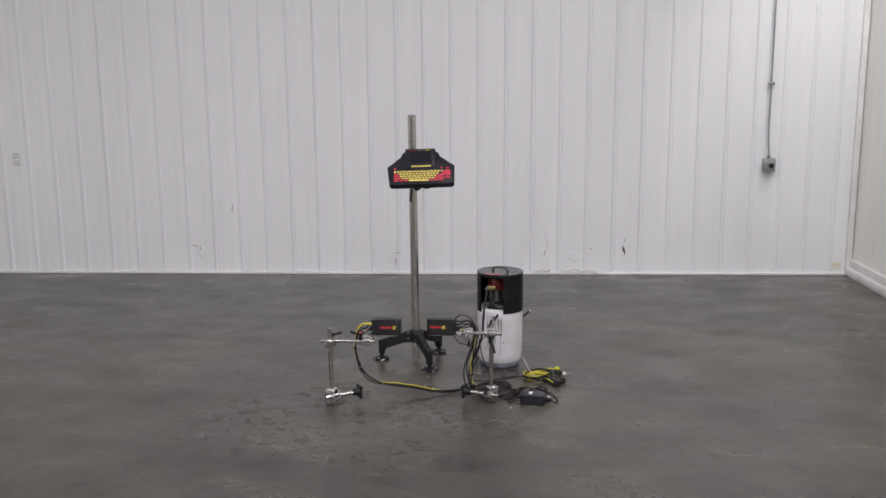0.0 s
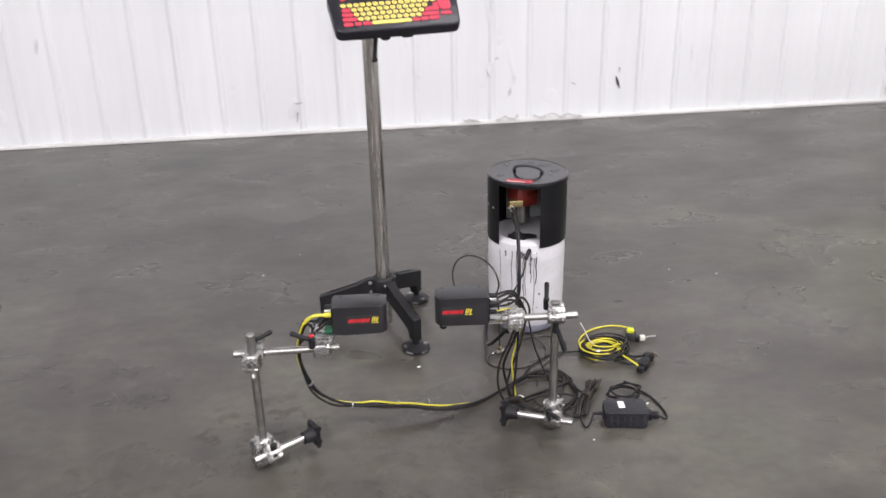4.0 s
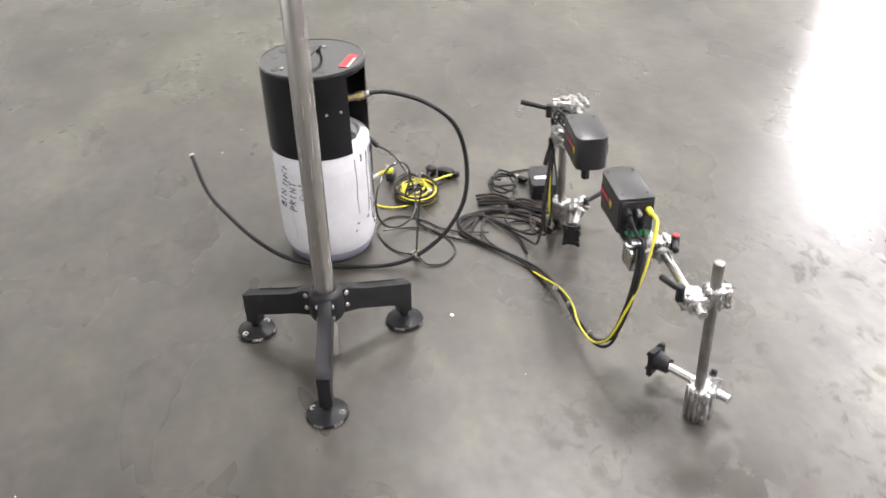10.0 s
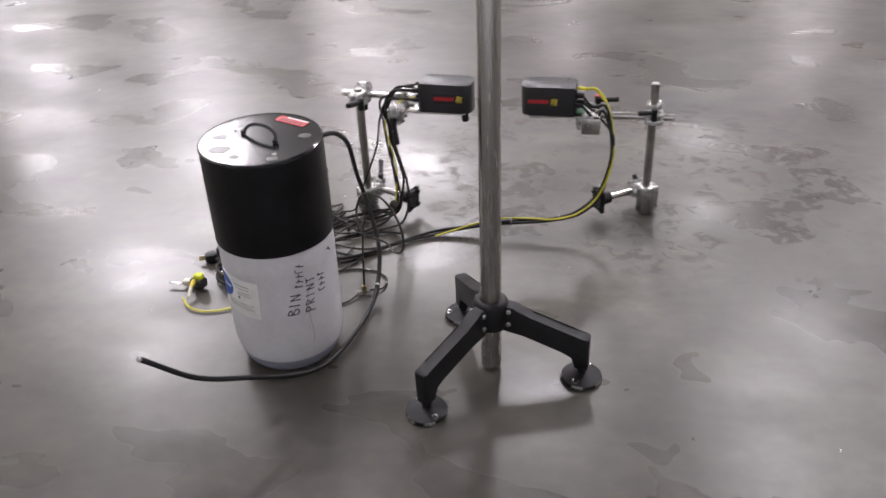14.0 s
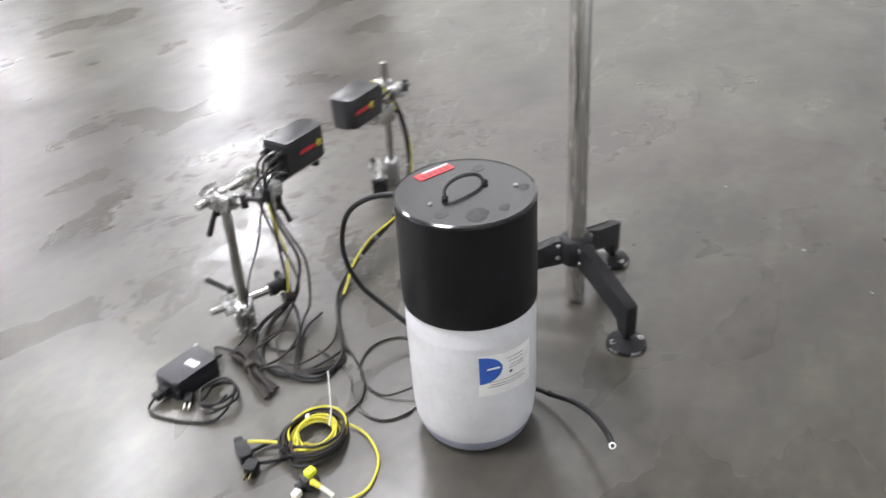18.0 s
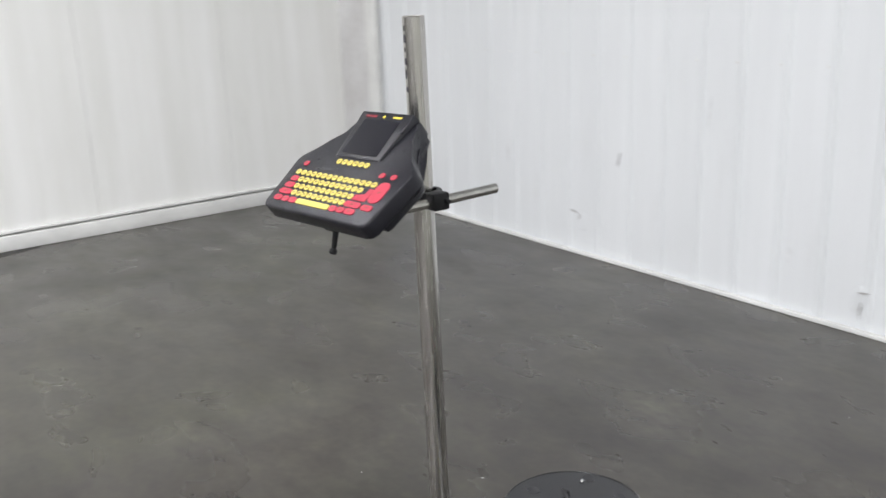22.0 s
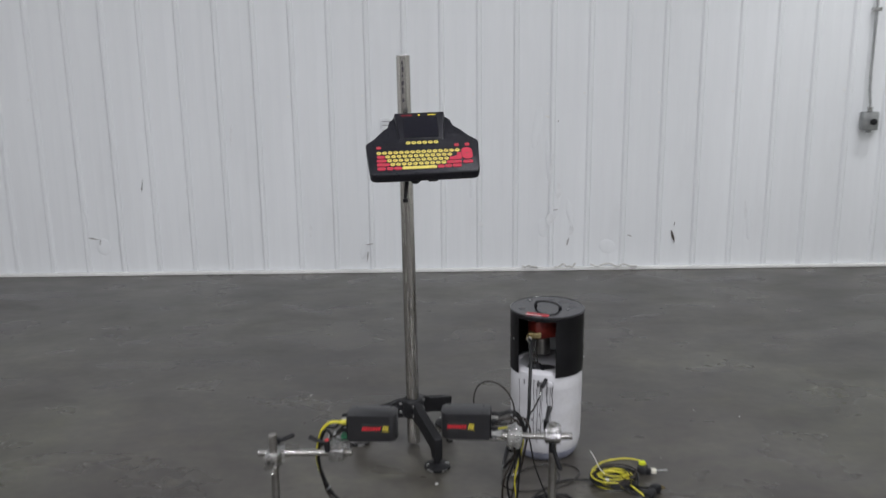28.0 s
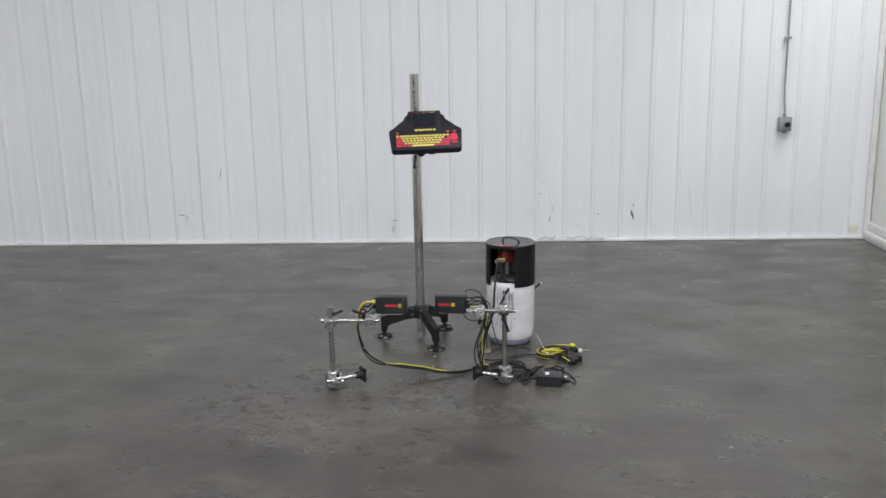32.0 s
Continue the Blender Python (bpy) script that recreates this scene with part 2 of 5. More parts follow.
HOSE = mat("black_rubber_hose", (0.013, 0.013, 0.014), 0.42, 0, 0.2, 25, 0.2, 300, spec=0.28)
CABLE = mat("black_cable_jacket", (0.012, 0.012, 0.013), 0.45, 0, 0.2, 40, 0.1, 300, spec=0.28)
BROWN = mat("dusty_grey_brown_cable", (0.028, 0.022, 0.018), 0.5, 0, 0.25, 40, 0.1, 300, spec=0.28)
TUBE = mat("dark_clear_ink_tube", (0.035, 0.032, 0.03), 0.2, 0, 0.2, 30)
YELLOW = mat("yellow_cable_jacket", (0.62, 0.56, 0.04), 0.4, 0, 0.12, 30, 0.05, 300)
YPLUG = mat("lime_yellow_plug", (0.66, 0.74, 0.02), 0.4, 0, 0.1, 30)
YKEY = mat("yellow_key", (0.70, 0.58, 0.13), 0.5, 0, 0.08, 60)
RKEY = mat("red_key", (0.50, 0.032, 0.065), 0.5, 0, 0.08, 60)
GLYPH = mat("dark_key_print", (0.16, 0.12, 0.05), 0.5, 0, 0.1, 60)
SCREEN = mat("dark_lcd_glass", (0.012, 0.012, 0.018), 0.14, 0, 0.1, 12, spec=0.5)
REDLAB = mat("red_label_print", (0.52, 0.02, 0.03), 0.4, 0, 0.12, 50)
DRED = mat("deep_red_print", (0.19, 0.010, 0.02), 0.4, 0, 0.12, 50)
SMUDGE = mat("dried_ring_smudge", (0.034, 0.034, 0.038), 0.30, 0, 0.3, 60)
YLAB = mat("yellow_label_print", (0.70, 0.58, 0.05), 0.4, 0, 0.12, 50)
WLAB = mat("white_label_paper", (0.72, 0.72, 0.70), 0.5, 0, 0.06, 40)
BLUE = mat("blue_label_print", (0.03, 0.10, 0.42), 0.45, 0, 0.1, 40)
ORANGE = mat("orange_red_casting", (0.15, 0.016, 0.010), 0.45, 0, 0.25, 50)
BRASS = mat("brass_fitting", (0.42, 0.34, 0.17), 0.38, 1, 0.2, 60)
GREYBOX = mat("grey_galvanised_box", (0.36, 0.37, 0.37), 0.45, 0.7, 0.15, 20, 0.1, 100)
PLATE = mat("pale_grey_plate", (0.735, 0.75, 0.76), 0.4, 0.0, 0.1, 20, 0.05, 100)
GREEN = mat("green_circuit_board", (0.02, 0.16, 0.07), 0.45, 0, 0.2, 60)
CLEAR = mat("cream_plug_plastic", (0.68, 0.66, 0.56), 0.35, 0, 0.08, 40)
PEEL = mat("peeled_sealant", (0.62, 0.61, 0.58), 0.6, 0, 0.2, 60, 0.3, 200)
RUST = mat("brown_rust_mark", (0.09, 0.075, 0.065), 0.7, 0, 0.3, 80)
DIRT = mat("caked_dirt", (0.20, 0.195, 0.185), 0.8, 0, 0.45, 9, 0.3, 60, (0.34, 0.33, 0.31))
GRIME = mat("grey_scuff", (0.40, 0.39, 0.38), 0.6, 0, 0.2, 60)
FAINT = mat("faint_wall_stain", (0.74, 0.752, 0.762), 0.5, 0, 0.06, 20)
OILY = mat("oily_floor_stain", (0.024, 0.024, 0.022), 0.62, 0, 0.35, 6, 0.2, 60, (0.05, 0.048, 0.044))
YPATCH = mat("pale_yellow_wall_patch", (0.70, 0.68, 0.55), 0.5, 0, 0.1, 20)
DARKIN = mat("dark_socket", (0.02, 0.02, 0.02), 0.6, 0, 0.2, 40)


# ---- helpers of the scene ----
def thing(name, at, label, category, group="", yaw=0.0, kind=""):
    ob = new(name)
    ob.empty_display_size = 0.05
    ob.matrix_world = pose(*at, 0, 0, yaw)
    return tagged(ob, label, category, group, kind)


def part(name, bm, material, parent, label="", smooth=True, kind=""):
    me = bpy.data.meshes.new(name)
    bmesh.ops.recalc_face_normals(bm, faces=bm.faces[:])
    bm.to_mesh(me)
    bm.free()
    for m in material if isinstance(material, (list, tuple)) else [material]:
        me.materials.append(m)
    if smooth:
        me.shade_smooth()
        me.set_sharp_from_angle(angle=radians(38))
    ob = new(name, me)
    ob.parent = parent
    return tagged(ob, label, kind=kind)


def solo(name, bm, material, label, category="", kind="", group="", smooth=True):
    ob = part(name, bm, material, None, label, smooth, kind)
    return tagged(ob, category=category, group=group)


def box(bm, lo, hi, m=None, bevel=0.0, seg=2, index=0):
    c = [(a + b) / 2 for a, b in zip(lo, hi)]
    s = [abs(b - a) for a, b in zip(lo, hi)]
    r = bmesh.ops.create_cube(bm, size=1, matrix=(m or Matrix()) @ Matrix.Translation(c) @ Matrix.Diagonal((*s, 1)))
    vs = r["verts"]
    fs = {f for v in vs for f in v.link_faces}
    for f in fs:
        f.material_index = index
    if bevel:
        es = list({e for v in vs for e in v.link_edges})
        out = bmesh.ops.bevel(bm, geom=es, offset=bevel, segments=seg, affect="EDGES", profile=0.5)
        for f in out["faces"]:
            f.material_index = index
    return bm


def rod(bm, a, b, r, seg=20, r2=None, bevel=0.0, index=0):
    """A cylinder or cone from a to b, with rims turned over by bevel."""
    a, b = Vector(a), Vector(b)
    d = b - a
    ln = d.length
    r2 = r if r2 is None else r2
    q = Matrix.Translation(a) @ d.to_track_quat("Z", "Y").to_matrix().to_4x4()
    e = min(bevel, ln / 2.01)
    prof = [(0, 0), (r - e, 0), (r, e), (r2, ln - e), (r2 - e, ln), (0, ln)] if e else [(0, 0), (r, 0), (r2, ln), (0, ln)]
    return lathe(bm, prof, seg, q, index)


def lathe(bm, prof, seg=32, m=None, index=0, a0=0.0, a1=360.0):
    m = m or Matrix()
    full = abs(a1 - a0) >= 360
    cols = seg if full else seg + 1
    rings = []
    for r, z in prof:
        if r < 1e-7:
            rings.append([bm.verts.new(m @ Vector((0, 0, z)))])
        else:
            rings.append([bm.verts.new(m @ Vector((r * math.cos(t), r * math.sin(t), z)))
                          for t in (radians(a0 + (a1 - a0) * i / seg) for i in range(cols))])
    for p, q in zip(rings, rings[1:]):
        for i in range(seg):
            j = (i + 1) % cols
            ring = [p[i], p[j], q[j], q[i]] if len(p) > 1 and len(q) > 1 else [p[0], q[j], q[i]] if len(q) > 1 else [p[i], p[j], q[0]] if len(p) > 1 else None
            if ring:
                bm.faces.new(ring).material_index = index
    return bm


def prism(bm, outline, z0, z1, m=None, bevel=0.0, index=0, seg=2):
    """An outline of (x, y) pulled from z0 to z1."""
    m = m or Matrix()
    lo = [bm.verts.new(m @ Vector((x, y, z0))) for x, y in outline]
    hi = [bm.verts.new(m @ Vector((x, y, z1))) for x, y in outline]
    fs = [bm.faces.new(lo[::-1]), bm.faces.new(hi)]
    k = len(outline)
    for i in range(k):
        fs.append(bm.faces.new([lo[i], lo[(i + 1) % k], hi[(i + 1) % k], hi[i]]))
    for f in fs:
        f.material_index = index
    if bevel:
        es = [e for e in {e for f in fs[:2] for e in f.edges}]
        for f in bmesh.ops.bevel(bm, geom=es, offset=bevel, segments=seg, affect="EDGES", profile=0.5)["faces"]:
            f.material_index = index
    return bm


def rounded(w, h, r, n=5, cx=0.0, cy=0.0):
    pts = []
    for sx, sy, a in ((1, 1, 0), (-1, 1, 90), (-1, -1, 180), (1, -1, 270)):
        for i in range(n + 1):
            t = radians(a + 90 * i / n)
            pts.append((cx + sx * (w / 2 - r) + r * math.cos(t), cy + sy * (h / 2 - r) + r * math.sin(t)))
    return pts


def spline(pts, step=8):
    p = [Vector(q) for q in pts]
    p = [p[0] * 2 - p[1]] + p + [p[-1] * 2 - p[-2]]
    out = []
    for i in range(1, len(p) - 2):
        a, b, c, d = p[i - 1:i + 3]
        for k in range(step):
            t = k / step
            out.append(0.5 * ((2 * b) + (c - a) * t + (2 * a - 5 * b + 4 * c - d) * t * t + (3 * b - a - 3 * c + d) * t ** 3))
    return out + [p[-2]]


def tube(bm, pts, r, seg=8, step=8, index=0, smooth_path=True):
    path = spline(pts, step) if smooth_path else [Vector(q) for q in pts]
    up = Vector((0.13, 0.21, 0.97))
    rings = []
    for i, q in enumerate(path):
        d = (path[min(i + 1, len(path) - 1)] - path[max(i - 1, 0)]).normalized()
        side = d.cross(up)
        side = side.normalized() if side.length > 1e-4 else Vector((1, 0, 0))
        up = side.cross(d).normalized()
        rings.append([bm.verts.new(q + (side * math.cos(2 * math.pi * k / seg) + up * math.sin(2 * math.pi * k / seg)) * r) for k in range(seg)])
    for a, b in zip(rings, rings[1:]):
        for k in range(seg):
            bm.faces.new([a[k], a[(k + 1) % seg], b[(k + 1) % seg], b[k]]).material_index = index
    bm.faces.new(rings[0][::-1]).material_index = index
    bm.faces.new(rings[-1]).material_index = index
    return bm


def B():
    return bmesh.new()


# ---- the large structure ----
BACK_Y, RIGHT_X = 8.944, 3.90
LEFT_A, LEFT_B = Vector((-4.745, BACK_Y - 0.115, 0)), Vector((-4.735, 2.6, 0))
TOP = 5.6

bm = box(B(), (-16.5, -14.5, -0.2), (16.5, 9.3, 0))
solo("floor", bm, FLOOR, "grey sealed concrete floor, mottled and slightly glossy", "floor", "structure", smooth=False)
solo("ceiling", box(B(), (-16.5, -14.5, TOP), (16.5, 9.3, TOP + 0.15)), CEIL, "white ceiling liner above the hall", "ceiling", "structure", smooth=False)

WALL_TURN = Matrix.Translation((0, 8.862, 0)) @ Matrix.Rotation(radians(0.69), 4, "Z") @ Matrix.Translation((0, -(BACK_Y - 0.030), 0))
on_back = []   # what stands on or along the back wall, which is a little out of square
wall_back = solo("wall_back", box(B(), (-5.0, BACK_Y + 0.03, 0), (4.1, BACK_Y + 0.25, TOP)), WALL,
                 "white ribbed steel sheet wall with scuffs and dents", "wall", "structure", smooth=False)
on_back.append(wall_back)
RIB, RIBW, RIBD = 0.2436, 0.042, 0.012
SHEET = RIB * 4
RIB0 = -4.838


def sheet_mesh():
    """One steel sheet, four ribs wide, with a returned lap at each side."""
    prof = [(0.0, 0.0)]
    for k in range(4):
        x = k * RIB + 0.004
        prof += [(x, 0.0), (x + 0.012, -RIBD), (x + RIBW - 0.012, -RIBD), (x + RIBW, 0.0)]
        for f in (0.36, 0.68):
            q = x + RIBW + (RIB - RIBW) * f - 0.012
            prof += [(q, 0.0), (q + 0.008, -0.0009), (q + 0.016, -0.0009), (q + 0.024, 0.0)]
    prof.append((SHEET - 0.001, 0.0))
    b2 = B()
    n = 10
    rows = [[b2.verts.new((x, y, z)) for x, y in prof] for z in [0.012 + (TOP - 0.012) * i / n for i in range(n + 1)]]
    for a, c in zip(rows, rows[1:]):
        for i in range(len(prof) - 1):
            b2.faces.new([a[i], a[i + 1], c[i + 1], c[i]])
    back = [[b2.verts.new((x, 0.028, z)) for x in (0, SHEET - 0.001)] for z in (0.012, TOP)]
    b2.faces.new([back[0][0], back[0][1], back[1][1], back[1][0]])
    return b2


first = None
for k in range(9):
    x = RIB0 + k * SHEET
    if x > 4.0 or x < -5:
        continue
    if first is None:
        first = part("steel_sheet", sheet_mesh(), WALL, wall_back)
        ob = first
    else:
        ob = new("steel_sheet", first.data)
        ob.parent = wall_back
    ob.location = (x, BACK_Y, 0)

b2 = B()
for row in (1.2, 2.415, 3.63, 4.85):
    for k in range(36):
        x = RIB0 + k * RIB - 0.012
        if -4.4 < x < 3.9:
            rod(b2, (x, BACK_Y - 0.0065, row), (x, BACK_Y + 0.002, row), 0.0045, 6)
            rod(b2, (x, BACK_Y - 0.0025, row), (x, BACK_Y + 0.002, row), 0.007, 8)
part("screws", b2, TRIM, wall_back, "small white-capped hex screws in rows", kind="stuff")

b2 = box(B(), (-4.6, BACK_Y - 0.030, 0.0), (RIGHT_X, BACK_Y - 0.004, 0.022), bevel=0.004)
on_back.append(solo("baseboard", b2, TRIM, "thin white metal base angle along the steel wall", "trim", "structure"))
b2 = box(B(), (RIGHT_X - 0.05, BACK_Y - 0.03, 0.022), (RIGHT_X, BACK_Y - 0.002, TOP), bevel=0.004)
on_back.append(solo("trim_corner_right", b2, TRIM, "white metal corner trim", "trim", "structure"))
b2 = box(B(), (-4.31, BACK_Y - 0.055, 0.022), (-4.17, BACK_Y - 0.012, TOP), bevel=0.006)
on_back.append(solo("trim_corner_left", b2, TRIM, "white metal corner post trim", "trim", "structure"))

# flat strip whose grey stands in for the shaded gap by the post
b2 = box(B(), (-4.95, BACK_Y - 0.030, 0.0), (-4.315, BACK_Y - 0.014, TOP), bevel=0.002)
recess = solo("trim_recess_left", b2, RECESS, "grey strip beside the corner post, toned like a shaded recess", "trim", "structure")
on_back.append(recess)
o = [(-4.80, 0.001), (-4.322, 0.001), (-4.322, 0.05), (-4.36, 0.07), (-4.41, 0.11), (-4.46, 0.14), (-4.52, 0.18), (-4.58, 0.19), (-4.65, 0.16), (-4.72, 0.12), (-4.80, 0.10)]
part("dirt", prism(B(), o, 0, 0.0022, Matrix.Translation((0, BACK_Y - 0.030, 0)) @ Euler((radians(90), 0, 0)).to_matrix().to_4x4()), DIRT, recess, "dark dirt at the foot of the recess", smooth=False)

# loose sealant along the foot of the wall, scuffs and one pale yellow patch on the sheets
rnd = random.Random(4)
for x0, x1, h in ((1.06, 1.20, 0.022), (1.30, 1.62, 0.020), (0.84, 0.94, 0.014)):
    pts = [(x0 + (x1 - x0) * i / 7, BACK_Y - 0.035 - 0.012 * rnd.random(), 0.026 + 1.4 * h * rnd.random()) for i in range(8)]
    on_back.append(solo("sealant_strip", tube(B(), pts, 0.006, 6, 4), PEEL, "torn off-white sealant peeling from the wall foot", "sealant", group="peeling sealant"))
for x, z, w, h, mt in ((1.866, 0.225, 0.022, 0.12, RUST), (1.872, 0.31, 0.006, 0.05, RUST), (1.57, 0.235, 0.05, 0.012, GRIME), (-0.20, 0.20, 0.07, 0.010, GRIME),
                       (-0.22, 0.11, 0.012, 0.09, GRIME), (-2.09, 0.26, 0.10, 0.012, GRIME), (-2.04, 0.23, 0.012, 0.06, GRIME), (1.15, 0.20, 0.012, 0.07, GRIME),
                       (-1.72, 0.62, 0.007, 0.10, RUST), (1.06, 0.42, 0.05, 0.008, GRIME), (1.00, 1.05, 0.05, 0.02, WLAB), (1.03, 0.75, 0.03, 0.20, FAINT), (1.08, 0.55, 0.05, 0.14, FAINT),
                       (1.02, 0.36, 0.06, 0.10, FAINT), (1.17, 0.28, 0.04, 0.09, FAINT), (0.55, 0.33, 0.05, 0.05, FAINT), (-0.6, 0.30, 0.03, 0.12, FAINT), (2.35, 0.4, 0.03, 0.16, FAINT),
                       (-1.1, 0.95, 0.02, 0.22, FAINT), (-2.7, 0.55, 0.03, 0.2, FAINT), (0.02, 0.62, 0.02, 0.18, FAINT), (3.78, 0.09, 0.12, 0.10, YPATCH), (1.07, 1.02, 0.012, 0.012, GRIME)):
    a = rnd.uniform(-0.35, 0.35) if mt != FAINT else rnd.uniform(-0.1, 0.1)
    proud = RIBD if (x - RIB0) % RIB < RIBW + 0.006 else 0.0
    o = [(w / 2 * math.cos(t) * rnd.uniform(0.45, 1), h / 2 * math.sin(t) * rnd.uniform(0.5, 1)) for t in [2 * math.pi * i / 13 for i in range(13)]]
    m = Matrix.Translation((x, BACK_Y - 0.0035 - proud, z)) @ Euler((radians(90), a, 0)).to_matrix().to_4x4()
    part("scuff", prism(B(), o, 0, 0.0022, m), mt, wall_back, smooth=False)

# shallow dents knocked into the sheets
for x, z, w, h, a in ((0.93, 0.98, 0.030, 0.15, 8), (1.02, 0.72, 0.026, 0.20, -6), (1.06, 0.46, 0.034, 0.12, 10), (0.98, 0.30, 0.040, 0.07, 0), (1.16, 0.40, 0.022, 0.10, -12), (1.42, 0.16, 0.060, 0.05, 20),
                      (-0.24, 0.16, 0.030, 0.07, 15), (-2.02, 0.20, 0.050, 0.06, -10), (0.50, 0.62, 0.016, 0.12, 4), (2.38, 0.30, 0.020, 0.11, -4)):
    b2 = B()
    bmesh.ops.create_icosphere(b2, subdivisions=3, radius=1.0, matrix=Matrix.Translation((x, BACK_Y + 0.001, z)) @ Matrix.Rotation(radians(a), 4, "Y") @ Matrix.Diagonal((w, 0.006, h, 1)))
    part("dent", b2, WALL, wall_back)

# side walls of the bay
d = (LEFT_B - LEFT_A)
ang = math.degrees(math.atan2(d.y, d.x))
L = d.length
lw = thing("wall_left", LEFT_A, "white smooth sheet wall with faint brown streaks", "wall", yaw=ang, kind="structure")
part("wall_core", box(B(), (-0.1, -0.25, 0.0), (L, -0.022, TOP)), SIDE, lw, smooth=False)
for k in range(6):
    w = L / 6
    part("wall_panel", box(B(), (k * w + 0.0015, -0.02, 0.125), ((k + 1) * w - 0.0015, 0.0, TOP), bevel=0.002), SIDE, lw, smooth=False)
part("base_trim", box(B(), (0.0, -0.02, 0.0), (L, 0.045, 0.104), bevel=0.006), TRIM, lw, "white metal base ledge")
part("trim_lip", box(B(), (0.0, -0.02, 0.117), (L, 0.030, 0.134), bevel=0.004), TRIM, lw)

rw = thing("wall_right", (RIGHT_X, BACK_Y, 0), "pale grey-green smooth sheet wall above a white base ledge", "wall", yaw=-90, kind="structure")
L2 = BACK_Y - 2.7
part("wall_core", box(B(), (-0.1, 0.035, 0.0), (L2, 0.25, TOP)), PALE, rw, smooth=False)
for k in range(6):
    w = L2 / 6
    part("wall_panel", box(B(), (k * w + 0.0015, 0.008, 0.15), ((k + 1) * w - 0.0015, 0.033, TOP), bevel=0.002), PALE, rw, smooth=False)
part("base_trim", box(B(), (0.0, -0.05, 0.0), (L2, 0.035, 0.075), bevel=0.006), TRIM, rw, "white base ledge")
part("trim_lip", box(B(), (0.0, -0.02, 0.077), (L2, 0.035, 0.148), bevel=0.005), TRIM, rw)

for nm, lo, hi in (("wall_hall_rear", (-16.5, -14.5, 0), (16.5, -14.2, TOP)), ("wall_hall_west", (-16.5, -14.2, 0), (-16.2, 2.75, TOP)),
                   ("wall_hall_east", (16.2, -14.2, 0), (16.5, 2.75, TOP)), ("wall_hall_shoulder_west", (-16.5, 2.75, 0), (-5.0, 3.0, TOP)),
                   ("wall_hall_shoulder_east", (4.12, 2.75, 0), (16.5, 3.0, TOP))):
    solo(nm, box(B(), lo, hi), HALL, "plain pale sheet wall of the hall", "wall", "structure", smooth=False)

# hall lamps
GLOW = lamp_glow("lamp_diffuser", 1.5)
GLOW.cycles.emission_sampling = "NONE"   # the area lamp under each diffuser carries its light
lamp0 = None
for x, y, gain in LAMPS:
    if lamp0 is None:
        lamp0 = thing("hall_lamp", (x, y, LAMP_Z), "white linear high-bay lamp hung under the ceiling", "lamp", "hall lamps")
        part("housing", box(B(), (-0.3, -0.62, 0.03), (0.3, 0.62, 0.11), bevel=0.01), TRIM, lamp0)
        part("diffuser", box(B(), (-0.27, -0.59, 0.012), (0.27, 0.59, 0.028), bevel=0.004), GLOW, lamp0)
        for sy in (-0.5, 0.5):
            part("hanger", rod(B(), (0, sy, 0.11), (0, sy, TOP - LAMP_Z), 0.004, 6), GREYBOX, lamp0)
    else:
        copy_thing(lamp0, pose(x, y, LAMP_Z))
    ld = bpy.data.lights.new("hall_lamp_light", "AREA")
    ld.shape, ld.size, ld.size_y, ld.energy, ld.color = "RECTANGLE", 0.54, 1.18, LAMP_WATTS * (gain + 0.17), (1.0, 0.985, 1.0)
    lo = new("hall_lamp_light", ld)
    lo.location = (x, y, LAMP_Z)

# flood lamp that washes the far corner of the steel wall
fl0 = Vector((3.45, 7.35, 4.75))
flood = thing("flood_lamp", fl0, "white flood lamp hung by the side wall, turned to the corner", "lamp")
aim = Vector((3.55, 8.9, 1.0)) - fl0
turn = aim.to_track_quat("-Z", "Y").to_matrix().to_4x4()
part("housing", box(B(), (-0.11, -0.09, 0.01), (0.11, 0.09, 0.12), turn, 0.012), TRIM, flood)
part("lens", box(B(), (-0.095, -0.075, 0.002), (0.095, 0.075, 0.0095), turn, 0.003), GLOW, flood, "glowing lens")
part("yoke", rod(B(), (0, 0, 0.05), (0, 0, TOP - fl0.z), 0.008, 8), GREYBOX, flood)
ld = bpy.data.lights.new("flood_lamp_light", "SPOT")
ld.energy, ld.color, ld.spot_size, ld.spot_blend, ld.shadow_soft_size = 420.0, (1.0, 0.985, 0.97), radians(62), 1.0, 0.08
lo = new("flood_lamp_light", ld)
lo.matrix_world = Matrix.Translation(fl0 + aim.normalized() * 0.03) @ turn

# ---- fittings on the steel wall ----
sw = thing("wall_switch", (3.11, BACK_Y - 0.017, 1.0), "grey surface switch box with a dark round knob", "switch")
part("back_box", box(B(), (-0.053, -0.052, -0.060), (0.053, 0.0, 0.060), bevel=0.008), GREYBOX, sw)
part("cover_plate", box(B(), (-0.049, -0.059, -0.055), (0.049, -0.052, 0.055), bevel=0.003), GREYBOX, sw)
part("knob", rod(B(), (0.012, -0.059, -0.002), (0.012, -0.080, -0.002), 0.021, 20, bevel=0.004), BLACK, sw, "dark round knob")
part("pull_ring", rod(B(), (0.0, -0.03, -0.062), (0.0, -0.03, -0.075), 0.016, 12), GREYBOX, sw)
cd = thing("wall_conduit", (3.10, BACK_Y - 0.017, 1.065), "thin grey metal conduit running up the steel wall", "conduit")
part("pipe", tube(B(), [(0, -0.045, 0.0), (0.0, -0.045, 0.05), (-0.004, -0.03, 0.13), (-0.004, -0.022, 0.22), (-0.006, -0.02, 0.65), (0.0, -0.02, 4.4)], 0.0085, 10, 6), GREYBOX, cd)
